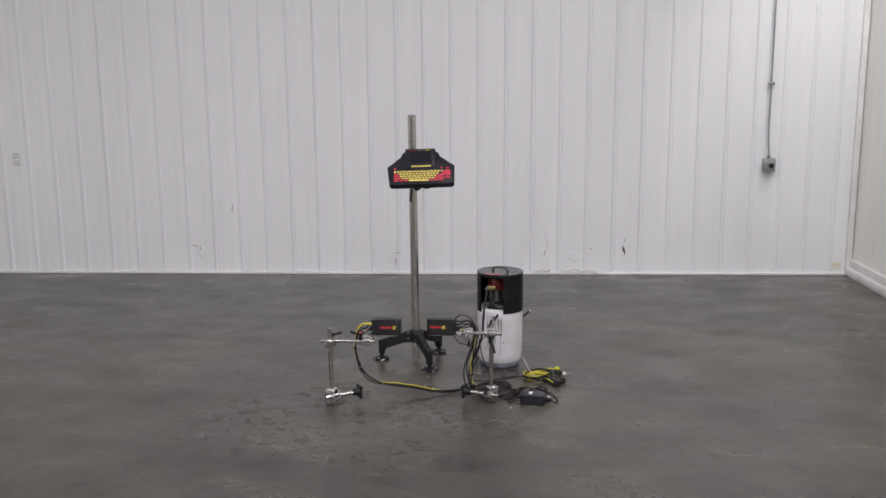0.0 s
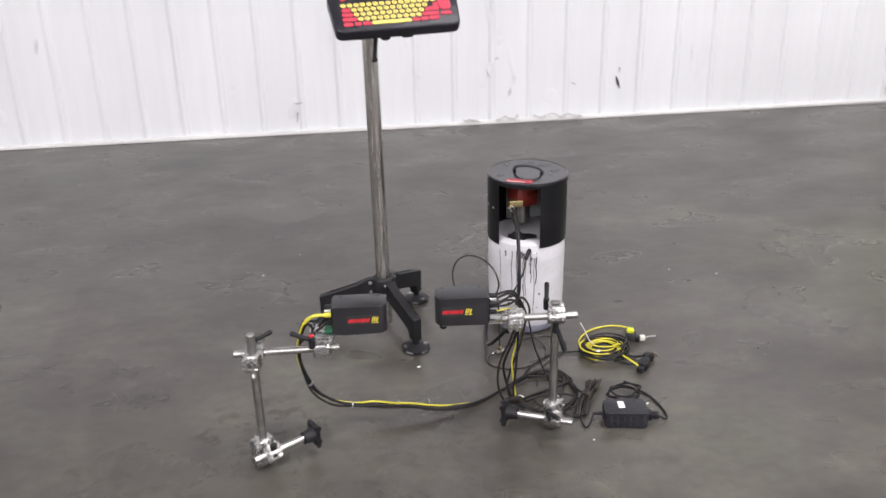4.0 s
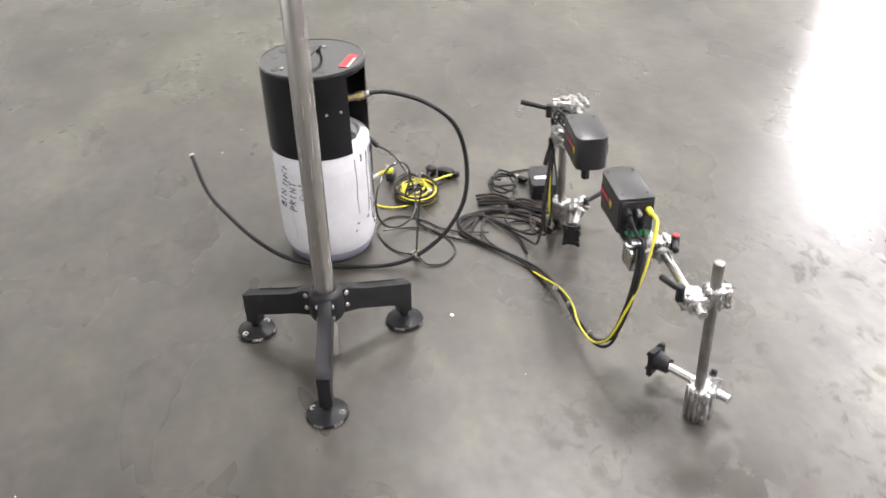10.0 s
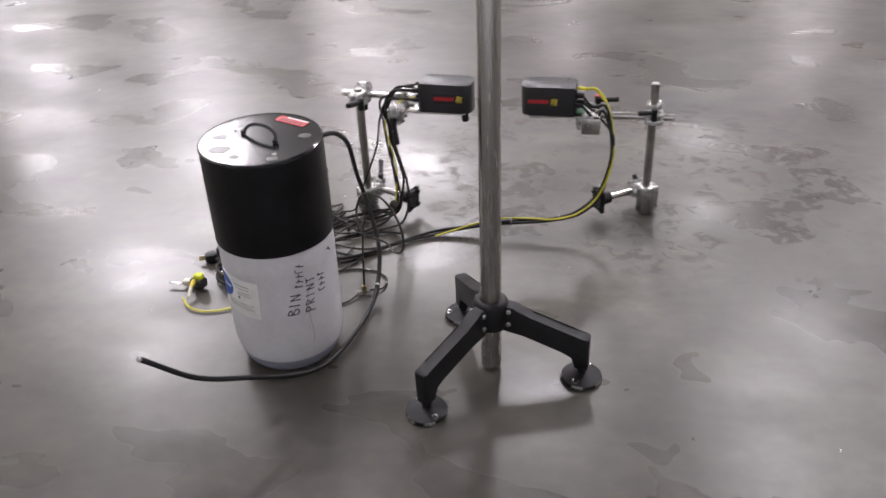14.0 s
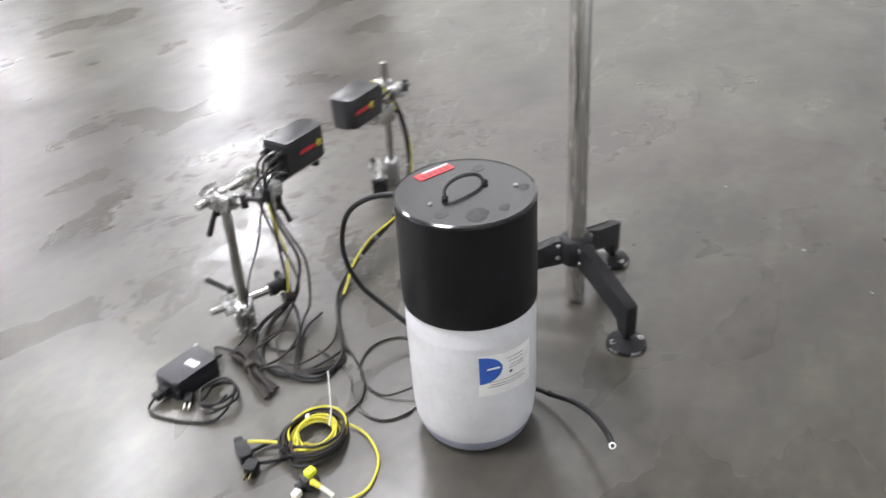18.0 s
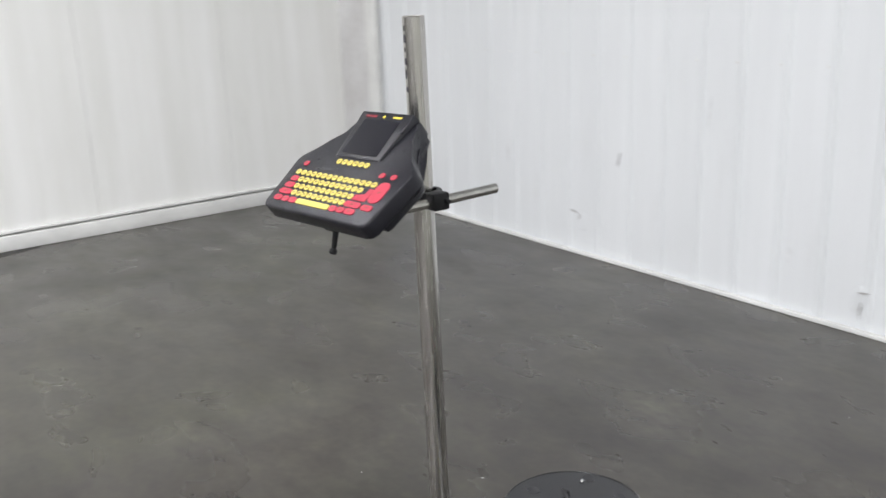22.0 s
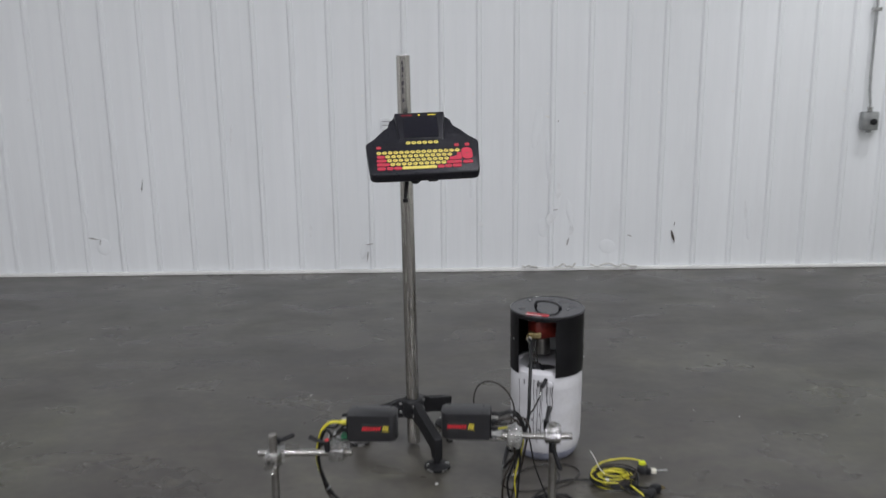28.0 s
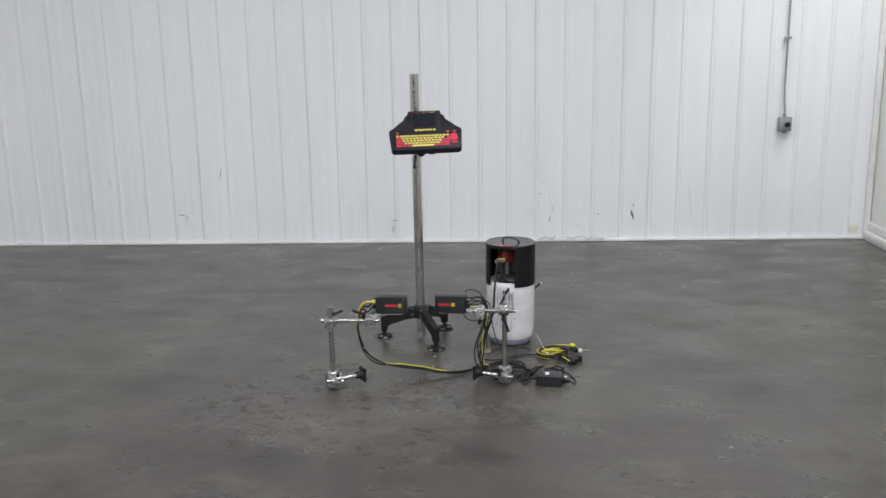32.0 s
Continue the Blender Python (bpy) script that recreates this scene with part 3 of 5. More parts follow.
part("connector", rod(B(), (0, -0.045, -0.002), (0, -0.045, 0.03), 0.017, 12, bevel=0.003), ZINC, cd)
for z in (0.647, 1.86, 3.1):
    part("strap", box(B(), (-0.032, -0.036, z - 0.012), (0.022, 0.0, z + 0.012), bevel=0.003), ZINC, cd, "bright pipe strap")
o1 = thing("wall_outlet", (-0.068, BACK_Y - 0.002, 0.990), "pale double wall outlet with a grey-white cover plate", "outlet", "wall outlets")
part("back_box", box(B(), (-0.038, -0.010, -0.058), (0.038, 0.0, 0.058), bevel=0.003), PLATE, o1)
part("cover_plate", box(B(), (-0.041, -0.014, -0.062), (0.041, -0.010, 0.062), bevel=0.002), PLATE, o1)
for z in (-0.030, 0.030):
    part("socket", prism(B(), rounded(0.058, 0.036, 0.008), 0, 0.004, Matrix.Translation((0, -0.014, z)) @ Matrix.Rotation(radians(90), 4, "X")), PLATE, o1)
    for dz in (-0.013, 0.013):
        part("groove", box(B(), (-0.026, -0.0192, z + dz - 0.0030), (0.026, -0.018, z + dz + 0.0030)), GREYBOX, o1, "grey groove", smooth=False)
o2 = copy_thing(o1, pose(-3.70, BACK_Y - 0.002, 1.07))
for ob in on_back + [sw, cd, o1, o2]:
    ob.matrix_basis = WALL_TURN @ ob.matrix_basis


# ---- the tube stand on three legs ----
SX, SY = 0.197, 6.236
stand = thing("tube_stand", (SX, SY, 0), "upright stainless tube on a black three-legged cast base", "stand")
PR = 0.0255
LEAN = Matrix(((1, 0, -0.0065, 0.001), (0, 1, -0.0050, 0.002), (0, 0, 1, 0), (0, 0, 0, 1)))
part("pole", lathe(B(), [(PR - 0.003, 0.012), (PR, 0.014), (PR, 1.559), (PR - 0.002, 1.561), (PR - 0.003, 1.558), (PR - 0.0035, 1.2)], 32, LEAN), STEEL, stand, "brushed stainless steel tube, marked near its top")
for k, (z, h) in enumerate(((1.535, 0.012), (1.512, 0.018), (1.488, 0.010), (1.462, 0.016), (1.435, 0.022), (1.400, 0.012))):
    part("pen_mark", lathe(B(), [(PR + 0.0004, z - h / 2), (PR + 0.0008, z), (PR + 0.0004, z + h / 2)], 4, LEAN, 0, -101, -91 + 5 * (k % 2)), MARK, stand, "dark pen marks", smooth=False)
hub = part("hub", lathe(B(), [(PR + 0.0005, 0.132), (0.040, 0.132), (0.043, 0.138), (0.043, 0.196), (0.040, 0.204), (PR + 0.007, 0.209), (PR + 0.0005, 0.209)], 36), BLACK, stand)
for i, (a, ln, drop) in enumerate(((173.2, 0.226, 0), (55.1, 0.234, 0), (-63.7, 0.225, 0))):
    m = Matrix.Rotation(radians(a), 4, "Z")
    # side outline in (along, up), pulled to the leg's thickness
    o = [(0.028, 0.128), (0.045, 0.126), (0.085, 0.118), (ln - 0.045, 0.083), (ln - 0.020, 0.074), (ln - 0.018, 0.040), (ln + 0.016, 0.040), (ln + 0.018, 0.126),
         (ln + 0.012, 0.131), (ln - 0.02, 0.134), (0.10, 0.170), (0.062, 0.196), (0.028, 0.200)]
    m2 = m @ Matrix.Rotation(radians(90), 4, "X")
    leg = part("leg", prism(B(), o, -0.0165, 0.0165, m2, 0.004), BLACK, stand, "black cast leg")
    for s in (-1, 1):
        for z in (0.186, 0.150):
            p0, p1 = m @ Vector((0.047, s * 0.0165, z)), m @ Vector((0.047, s * 0.0225, z))
            part("bolt", rod(B(), p0, p1, 0.0065, 12, bevel=0.0015), ZINC, leg, "bright round bolt head")
    foot = part("foot_disc", lathe(B(), [(0, 0.002), (0.046, 0.001), (0.0505, 0.006), (0.049, 0.012), (0.030, 0.019), (0.016, 0.024), (0, 0.025)], 40, m @ Matrix.Translation((ln, 0, 0)) @ Matrix.Rotation(radians(1.5), 4, "Y")),
                BLACK, stand, "black swivel foot disc, worn at the rim")
    for a0 in (20, 95, 170, 250, 320):
        part("rim_wear", lathe(B(), [(0.0512, 0.0040), (0.0514, 0.0066), (0.0496, 0.0124)], 8, m @ Matrix.Translation((ln, 0, 0)) @ Matrix.Rotation(radians(1.5), 4, "Y"), 0, a0 + 17 * i, a0 + 17 * i + 32), ZINC, foot, "paint worn to bright metal")
    part("foot_stem", rod(B(), m @ Vector((ln, 0, 0.02)), m @ Vector((ln, 0, 0.048)), 0.011, 16, r2=0.013), BLACK, stand)
    for s, w in ((-1, 0.034), (1, 0.036)):
        q = m @ Matrix.Translation((ln + 0.010 * s, w * s, 0))
        part("foot_bolt", lathe(B(), [(0.0035, 0.0165), (0.0055, 0.0185), (0.0085, 0.0185), (0.009, 0.0125)], 14, q), ZINC, foot, "bright ring rivet")

# ---- arm that carries the keyboard terminal ----
arm = thing("support_arm", (0, 0, 0), "steel cross bar clamped to the tube with a black split clamp", "bracket")
part("bar", rod(B(), (0.2365, 6.414, 1.148), (0.2365, 6.03, 1.139), 0.0118, 24, bevel=0.002), ROD, arm, "round steel bar")
bm = lathe(B(), [(PR + 0.0008, 1.128), (0.037, 1.128), (0.039, 1.131), (0.039, 1.164), (0.037, 1.167), (PR + 0.0008, 1.167)], 30, Matrix.Translation((SX, SY, 0)))
box(bm, (0.222, SY - 0.022, 1.127), (0.262, SY + 0.022, 1.168), bevel=0.005)
cl = part("clamp", bm, BLACK, arm, "black split clamp")
part("clamp_bolt", rod(B(), (0.150, SY + 0.012, 1.147), (0.160, SY + 0.012, 1.147), 0.007, 12, bevel=0.0015), BLACK, cl)
part("clamp_bolt", rod(B(), (0.262, SY + 0.014, 1.147), (0.270, SY + 0.014, 1.147), 0.006, 12, bevel=0.0015), BLACK, cl)
sl = part("end_sleeve", rod(B(), (0.2365, 6.105, 1.1405), (0.2365, 6.02, 1.1385), 0.0185, 20, bevel=0.003), BLACK, arm, "black bar sleeve")
part("lock_ring", rod(B(), (0.2365, 6.118, 1.141), (0.2365, 6.108, 1.1405), 0.0155, 16, bevel=0.002), BLACK, sl)

# ---- keyboard terminal ----
U, V = Vector((0.9943, 0.1040, 0.0210)), Vector((-0.0960, 0.8050, 0.5854))
V = (V - U * U.dot(V)).normalized()
N = U.cross(V)
FACE = Matrix(((U.x, V.x, N.x, 0.2600), (U.y, V.y, N.y, 6.0120), (U.z, V.z, N.z, 1.2680), (0, 0, 0, 1)))
term = new("keyboard_terminal")
term.matrix_world = FACE
tagged(term, "charcoal keyboard terminal with yellow and red keys, clamped to the bar", "keyboard")
half = [(0.168, -0.151), (0.182, -0.146), (0.1895, -0.134), (0.1985, -0.010), (0.1985, 0.003), (0.192, 0.012), (0.165, 0.030), (0.138, 0.054), (0.116, 0.085), (0.103, 0.112), (0.0975, 0.132), (0.093, 0.139)]
outline = [(x, y) for x, y in half] + [(-x, y) for x, y in reversed(half)]
part("housing", prism(B(), outline, -0.040, 0.0, None, 0.0065, 0, 3), CASE, term, "charcoal moulded housing")
lower = [(0.180, -0.112), (0.186, -0.10), (0.1925, -0.008), (0.186, 0.010), (0.160, 0.027), (0.133, 0.050), (0.111, 0.081), (0.098, 0.110), (0.090, 0.134)]
inner = lower + [(-x, y) for x, y in reversed(lower)]
part("back_shell", prism(B(), inner, -0.060, -0.029, None, 0.009, 0, 3), CASE, term)
# raised wedge round the screen
bm = B()
w0, w1, v0, v1 = 0.080, 0.093, 0.012, 0.140
vs = [bm.verts.new(p) for p in ((-w0, v0, 0.0005), (w0, v0, 0.0005), (w1, v1, 0.0005), (-w1, v1, 0.0005),
                                (-w0 + 0.006, v0 + 0.004, 0.003), (w0 - 0.006, v0 + 0.004, 0.003), (w1 - 0.005, v1 - 0.001, 0.018), (-w1 + 0.005, v1 - 0.001, 0.018))]
for f in ((4, 5, 6, 7), (0, 1, 5, 4), (1, 2, 6, 5), (2, 3, 7, 6), (3, 0, 4, 7), (3, 2, 1, 0)):
    bm.faces.new([vs[i] for i in f])
bmesh.ops.bevel(bm, geom=bm.edges[:], offset=0.0025, segments=2, affect="EDGES", profile=0.5)
wedge = part("screen_bezel", bm, CASE, term)
TILT = math.atan2(0.014, 0.118)


def on_wedge(u, v, lift=0.0):
    return Matrix.Translation((u, v, 0.003 + (v - 0.016) * math.tan(TILT) + lift)) @ Matrix.Rotation(TILT, 4, "X")


part("screen", prism(B(), rounded(0.122, 0.094, 0.004), -0.001, 0.0012, on_wedge(0.0, 0.070)), SCREEN, wedge, "dark display screen")
part("maker_mark", box(B(), (-0.019, -0.0032, 0), (0.019, 0.0032, 0.0009), on_wedge(-0.046, 0.1265)), DRED, wedge, "red maker mark", smooth=False)
part("logo", prism(B(), [(-0.004, -0.003), (0.004, -0.004), (0.005, 0.001), (0.001, 0.005), (-0.002, 0.001)], 0, 0.0009, on_wedge(-0.002, 0.1265)), YLAB, wedge, "small yellow emblem", smooth=False)
part("model_mark", box(B(), (-0.015, -0.0022, 0), (0.015, 0.0022, 0.0009), on_wedge(0.044, 0.1265)), YLAB, wedge, "pale yellow model mark", smooth=False)


def key_mesh(w, h, r, glyph):
    b3 = prism(B(), rounded(w, h, r, 5), 0.0002, 0.0022, None, 0.0005, 0, 1)
    if glyph:
        box(b3, (-0.0030, -0.0010, 0.0022), (0.0026, 0.0018, 0.0025), Matrix.Rotation(0.5, 4, "Z"), 0, 2, 1)
    return b3


shared = {}


def key(u, v, w, h, r, m, glyph=True, name="key"):
    code = (w, h, r, m.name, glyph)
    if code not in shared:
        shared[code] = part(name, key_mesh(w, h, r, glyph), [m, GLYPH], term)
        ob = shared[code]
    else:
        ob = new(name, shared[code].data)
        ob.parent = term
    ob.location = (u, v, 0.0)
    return ob


for a, b, k, v in ((-0.049, 0.049, 6, 0.0), (-0.1545, 0.1195, 15, -0.0458), (-0.1245, 0.0915, 12, -0.065), (-0.1195, 0.078, 11, -0.0842), (-0.1095, 0.067, 10, -0.103)):
    for i in range(k):
        key(a + (b - a) * i / (k - 1), v, 0.0166, 0.0142, 0.0068, YKEY)
key(-0.018, -0.1225, 0.119, 0.0135, 0.005, YKEY, False, "space_bar")
for u, v, w in ((-0.1485, -0.0655, 0.027), (-0.1465, -0.0845, 0.034), (-0.1415, -0.1035, 0.045), (-0.1490, -0.1230, 0.029), (-0.1198, -0.1230, 0.022), (-0.0926, -0.1228, 0.027),
                (0.1035, -0.1030, 0.052), (0.056, -0.1222, 0.0235), (0.0816, -0.1215, 0.0235), (0.1116, -0.1210, 0.032), (0.1517, -0.1045, 0.034)):
    key(u, v, w, 0.0145, 0.006, RKEY)
for u in (-0.1536, 0.1200, 0.1573):
    key(u, -0.0194, 0.0165, 0.013, 0.005, RKEY)
key(0.1522, -0.0633, 0.037, 0.056, 0.015, RKEY)
ent = [(0.090, -0.0915), (0.132, -0.0915), (0.132, -0.058), (0.118, -0.058), (0.116, -0.074), (0.090, -0.078)]
part("enter_key", prism(B(), ent, 0.0002, 0.0022, None, 0.0005, 0, 1), RKEY, term, "red stepped enter key")
# mount under the housing
part("mount_block", box(B(), (-0.045, -0.075, -0.098), (0.020, 0.02, -0.060), bevel=0.006), BLACK, term, "black tilt mount")
inv = FACE.inverted()
part("tilt_joint", rod(B(), inv @ Vector((0.2365, 6.06, 1.1395)), inv @ Vector((0.235, 5.985, 1.145)), 0.020, 18, bevel=0.004), BLACK, term)
kn = inv @ Vector((0.205, 5.992, 1.135)), inv @ Vector((0.198, 5.984, 1.074))
lv = part("tilt_lever", rod(B(), kn[0], kn[1], 0.0075, 14, r2=0.0058, bevel=0.002), BLACK, term, "black tilt lever")
part("lever_tip", rod(B(), kn[1], inv @ Vector((0.1995, 5.978, 1.062)), 0.009, 14, bevel=0.003), BLACK, lv)
part("lug", box(B(), (0.01, -0.148, -0.048), (0.045, -0.118, -0.029), bevel=0.004), BLACK, term)

# ---- ink pail ----
PX, PY = 0.7305, 6.200
pail = thing("ink_pail", (PX, PY, 0), "white plastic pail with ink drips and a blue label", "pail")
prof = [(0, 0.030), (0.112, 0.030), (0.1265, 0.034), (0.1315, 0.042), (0.1362, 0.060), (0.1388, 0.085), (0.1398, 0.16), (0.1408, 0.29), (0.1409, 0.300), (0.1413, 0.304), (0.1413, 0.308), (0.1408, 0.312),
        (0.1400, 0.350), (0.1365, 0.366), (0.124, 0.376), (0.112, 0.378), (0.106, 0.370), (0.0, 0.368)]
part("body", lathe(B(), prof, 64), PAIL, pail, "white plastic body")
part("base_ring", lathe(B(), [(0, 0.003), (0.104, 0.0), (0.113, 0.003), (0.1205, 0.012), (0.1262, 0.024), (0.1305, 0.036), (0.1318, 0.0405), (0.11, 0.041)], 64), PAILBASE, pail, "grimy blue-grey base")
for ang in (134.0,):
    pts = [((0.1386 + 0.0003 * i) * math.cos(radians(ang + 1.2 * math.sin(i))), (0.1386 + 0.0003 * i) * math.sin(radians(ang + 1.2 * math.sin(i))), 0.088 + 0.022 * i) for i in range(8)]
    part("mould_seam", tube(B(), pts, 0.0009, 5, 3), GRIME, pail)


def patch(a_mid, z_mid, w, h, r, lift, n=8, tilt=0.0, outline=None):
    """A thin piece that follows the round side of the pail."""
    b3 = B()
    cols = []
    for i in range(n + 1):
        col = []
        for j in (0, 1):
            s, t = w * (i / n - 0.5), h * (j - 0.5)
            if outline:
                t = outline(i / n, j) * h
            s, t = s * math.cos(tilt) - t * math.sin(tilt), s * math.sin(tilt) + t * math.cos(tilt)
            a = a_mid + s / r
            col.append([b3.verts.new(((r + e) * math.cos(a), (r + e) * math.sin(a), z_mid + t)) for e in (lift, lift - 0.0009)])
        cols.append(col)
    for p, q in zip(cols, cols[1:]):
        for f in ((p[0][0], q[0][0], q[1][0], p[1][0]), (p[0][1], p[1][1], q[1][1], q[0][1]), (p[1][0], q[1][0], q[1][1], p[1][1]), (p[0][0], p[0][1], q[0][1], q[0][0])):
            b3.faces.new(f)
    for c in (cols[0], cols[-1]):
        b3.faces.new([c[0][0], c[1][0], c[1][1], c[0][1]])
    return b3


RP = 0.1404
LA = radians(59.0)
lab = part("label", patch(LA, 0.233, 0.130, 0.104, RP, 0.0012, 12, radians(-2)), WLAB, pail, "white paper label with a blue half disc")
part("blue_disc", patch(LA - 0.039 / RP, 0.250, 0.050, 0.070, RP, 0.0019, 12, 0.0, lambda f, j: (1 if j else -1) * 0.5 * math.sqrt(max(0.02, 1 - f ** 2))), BLUE, lab, "blue half disc")
for k, (s, z, w) in enumerate(((0.018, 0.268, 0.046), (0.020, 0.259, 0.040), (0.022, 0.248, 0.036), (0.022, 0.241, 0.040), (0.0, 0.216, 0.092), (0.0, 0.209, 0.080), (0.0, 0.203, 0.094))):
    part("print_line", patch(LA + s / RP, z, w, 0.0018, RP, 0.0021, 6, radians(-2)), GRIME, lab, smooth=False)
part("print_line", patch(LA + 0.006 / RP, 0.232, 0.007, 0.006, RP, 0.0022, 2, 0.7), MARK, lab, smooth=False)
part("print_line", patch(LA - 0.034 / RP, 0.253, 0.028, 0.004, RP, 0.0026, 4), WLAB, lab, smooth=False)

# pen writing on the pail: two words, the rest unreadable and drawn as plain strokes
def pen(a0, z0, slant, strokes, size):
    """Strokes of (along, up) in letter heights, written upwards on the pail, letter tops towards smaller angles."""
    for line in strokes:
        pts = []
        for s, u in line:
            a = radians(a0 + slant * s) - u * size / RP
            z = z0 + s * size
            r = 0.1398 + 0.001 * (z - 0.16) / 0.13 + 0.0004
            pts.append((r * math.cos(a), r * math.sin(a), z))
        part("pen_stroke", tube(B(), pts, 0.0014, 5, 3), MARK, pail, "black marker pen stroke")


# capital letters as strokes of (along, up)
LETTERS = {"B": [[(0, 0), (0, 1)], [(0, 1), (0.4, 0.95), (0.45, 0.75), (0, 0.52)], [(0, 0.52), (0.55, 0.35), (0.45, 0.02), (0, 0)]], "I": [[(0.15, 0), (0.22, 1)]], "N": [[(0, 0), (0.03, 0.95)], [(0.03, 0.95), (0.5, 0.05)], [(0.5, 0.05), (0.52, 1)]],
           "P": [[(0, -0.1), (0.03, 1)], [(0.03, 1), (0.5, 0.9), (0.5, 0.6), (0.03, 0.45)]], "R": [[(0, 0), (0.03, 1)], [(0.03, 1), (0.45, 0.85), (0.4, 0.58), (0.03, 0.5)], [(0.1, 0.5), (0.5, 0)]], "T": [[(0.25, 0), (0.28, 1)], [(0, 0.95), (0.6, 1.02)]]}


def word(text, a0, z0, slant, size, step):
    for k, c in enumerate(text):
        pen(a0, z0, slant, [[(k * step + s, u) for s, u in line] for line in LETTERS[c]], size)


word("BIN", 122, 0.188, 2.5, 0.026, 0.78)
word("PRINT", 139, 0.186, 1.2, 0.0235, 0.86)
rnd = random.Random(11)
for a0, z0, n, slant in ((131.0, 0.262, 5, 1.0), (155.5, 0.230, 4, 0.6)):
    pen(a0, z0, slant, [[(0.62 * k, rnd.uniform(0, 0.15)), (0.62 * k + rnd.uniform(-0.05, 0.35), rnd.uniform(0.7, 1))] for k in range(n)], 0.022)
    pen(a0, z0, slant, [[(0.62 * k + 0.05, u), (0.62 * k + 0.4, u + rnd.uniform(-0.1, 0.1))] for k in range(n) for u in ((0.5,) if k % 3 else (0.95,))], 0.022)
pen(171, 0.316, 0.5, [[(0, 0), (0.9, 0.6)], [(0.5, 0.3), (0.6, 0.9)]], 0.014)

# ink that ran down from the open side
rnd = random.Random(23)
for k in range(16):
    a = radians(rnd.uniform(-146, -84) if k < 5 else rnd.uniform(-110, -84))
    top, ln = 0.348 - rnd.random() * 0.015, rnd.choice((0.03, 0.05, 0.09, 0.16, 0.22, 0.26)) * rnd.uniform(0.7, 1)
    pts = []
    for i in range(9):
        z = top - ln * i / 8
        r = (0.1418 if 0.30 < z < 0.312 else 0.1400 + 0.0008 * (z - 0.16) / 0.13) + 0.0002
        aa = a + 0.012 * math.sin(i * 1.3 + k)
        pts.append((r * math.cos(aa), r * math.sin(aa), z))
    part("ink_drip", tube(B(), pts, rnd.uniform(0.0007, 0.0018), 5, 2), INK, pail, "dried black ink run", smooth=True)
for k in range(9):
    a, z = radians(rnd.uniform(-165, -80)), rnd.uniform(0.10, 0.20)
    part("ink_spot", patch(a, z, rnd.uniform(0.003, 0.012), rnd.uniform(0.002, 0.006), 0.1398, 0.0016, 3, rnd.uniform(-1, 1)), INK, pail, smooth=False)
# ink pooled round the cap
bm = B()
o = [((0.062 + 0.016 * math.sin(3.1 * t) + 0.010 * math.cos(5.3 * t)) * math.cos(t), (0.05 + 0.012 * math.cos(2.2 * t)) * math.sin(t)) for t in [2 * math.pi * i / 24 for i in range(24)]]
part("ink_pool", prism(bm, o, 0.3678, 0.3695, Matrix.Translation((-0.045, -0.062, 0))), INK, pail, "spilt ink on the head", smooth=False)
cap = part("cap", lathe(B(), [(0, 0.392), (0.016, 0.392), (0.020, 0.388), (0.024, 0.382), (0.030, 0.380), (0.034, 0.376), (0.034, 0.369), (0, 0.369)], 24, Matrix.Translation((-0.048, -0.068, 0))), BLACK, pail, "black bung cap")
part("suction_tube", tube(B(), [(-0.052, -0.072, 0.385), (-0.056, -0.076, 0.42), (-0.064, -0.070, 0.45), (-0.066, -0.060, 0.50)], 0.0042, 8), TUBE, cap)
part("suction_tube", tube(B(), [(-0.043, -0.066, 0.385), (-0.044, -0.072, 0.41), (-0.052, -0.070, 0.44), (-0.050, -0.050, 0.49)], 0.0042, 8), TUBE, cap)
part("bail_stub", rod(B(), (0.0, -0.139, 0.330), (0.0, -0.1455, 0.330), 0.012, 14, bevel=0.002), PAIL, pail)

# ---- black cover over the pail, with the pump inside ----
cover = thing("pail_cover", (PX, PY, 0), "black steel cover with an open side, set over the pail", "cover")
CR, C0, C1 = 0.1436, 0.357, 0.597
A0, A1 = -145.0, -82.0
# shell, two skins, open between A0 and A1 below the rim
bm = lathe(B(), [(CR, C0), (CR, 0.46), (CR, 0.58), (CR, C1 - 0.004), (CR - 0.004, C1)], 72, None, 0, A1, 360 + A0)
lathe(bm, [(CR - 0.0022, C0), (CR - 0.0022, 0.46), (CR - 0.0022, 0.581)], 72, None, 0, A1, 360 + A0)
lathe(bm, [(CR - 0.0022, C0), (CR, C0)], 72, None, 0, A1, 360 + A0)
for a in (A0, A1):
    c, s = math.cos(radians(a)), math.sin(radians(a))
    q = [bm.verts.new((r * c, r * s, z)) for r, z in ((CR, C0), (CR - 0.0022, C0), (CR - 0.0022, 0.581), (CR, 0.581))]
    bm.faces.new(q)
lathe(bm, [(CR - 0.0022, 0.581), (CR, 0.581), (CR, C1 - 0.004), (CR - 0.004, C1)], 20, None, 0, A0, A1)
part("shell", bm, COVER, cover, "black painted shell")
lid = part("lid", lathe(B(), [(0, C1 + 0.0006), (0.128, C1 + 0.0004), (0.1395, C1 + 0.0008), (CR - 0.0035, C1 + 0.0022), (CR + 0.0006, C1 - 0.0006), (CR + 0.0006, C1 - 0.006), (CR - 0.003, C1 - 0.0065), (0, C1 - 0.004)], 72), LID, cover, "black glossy lid")
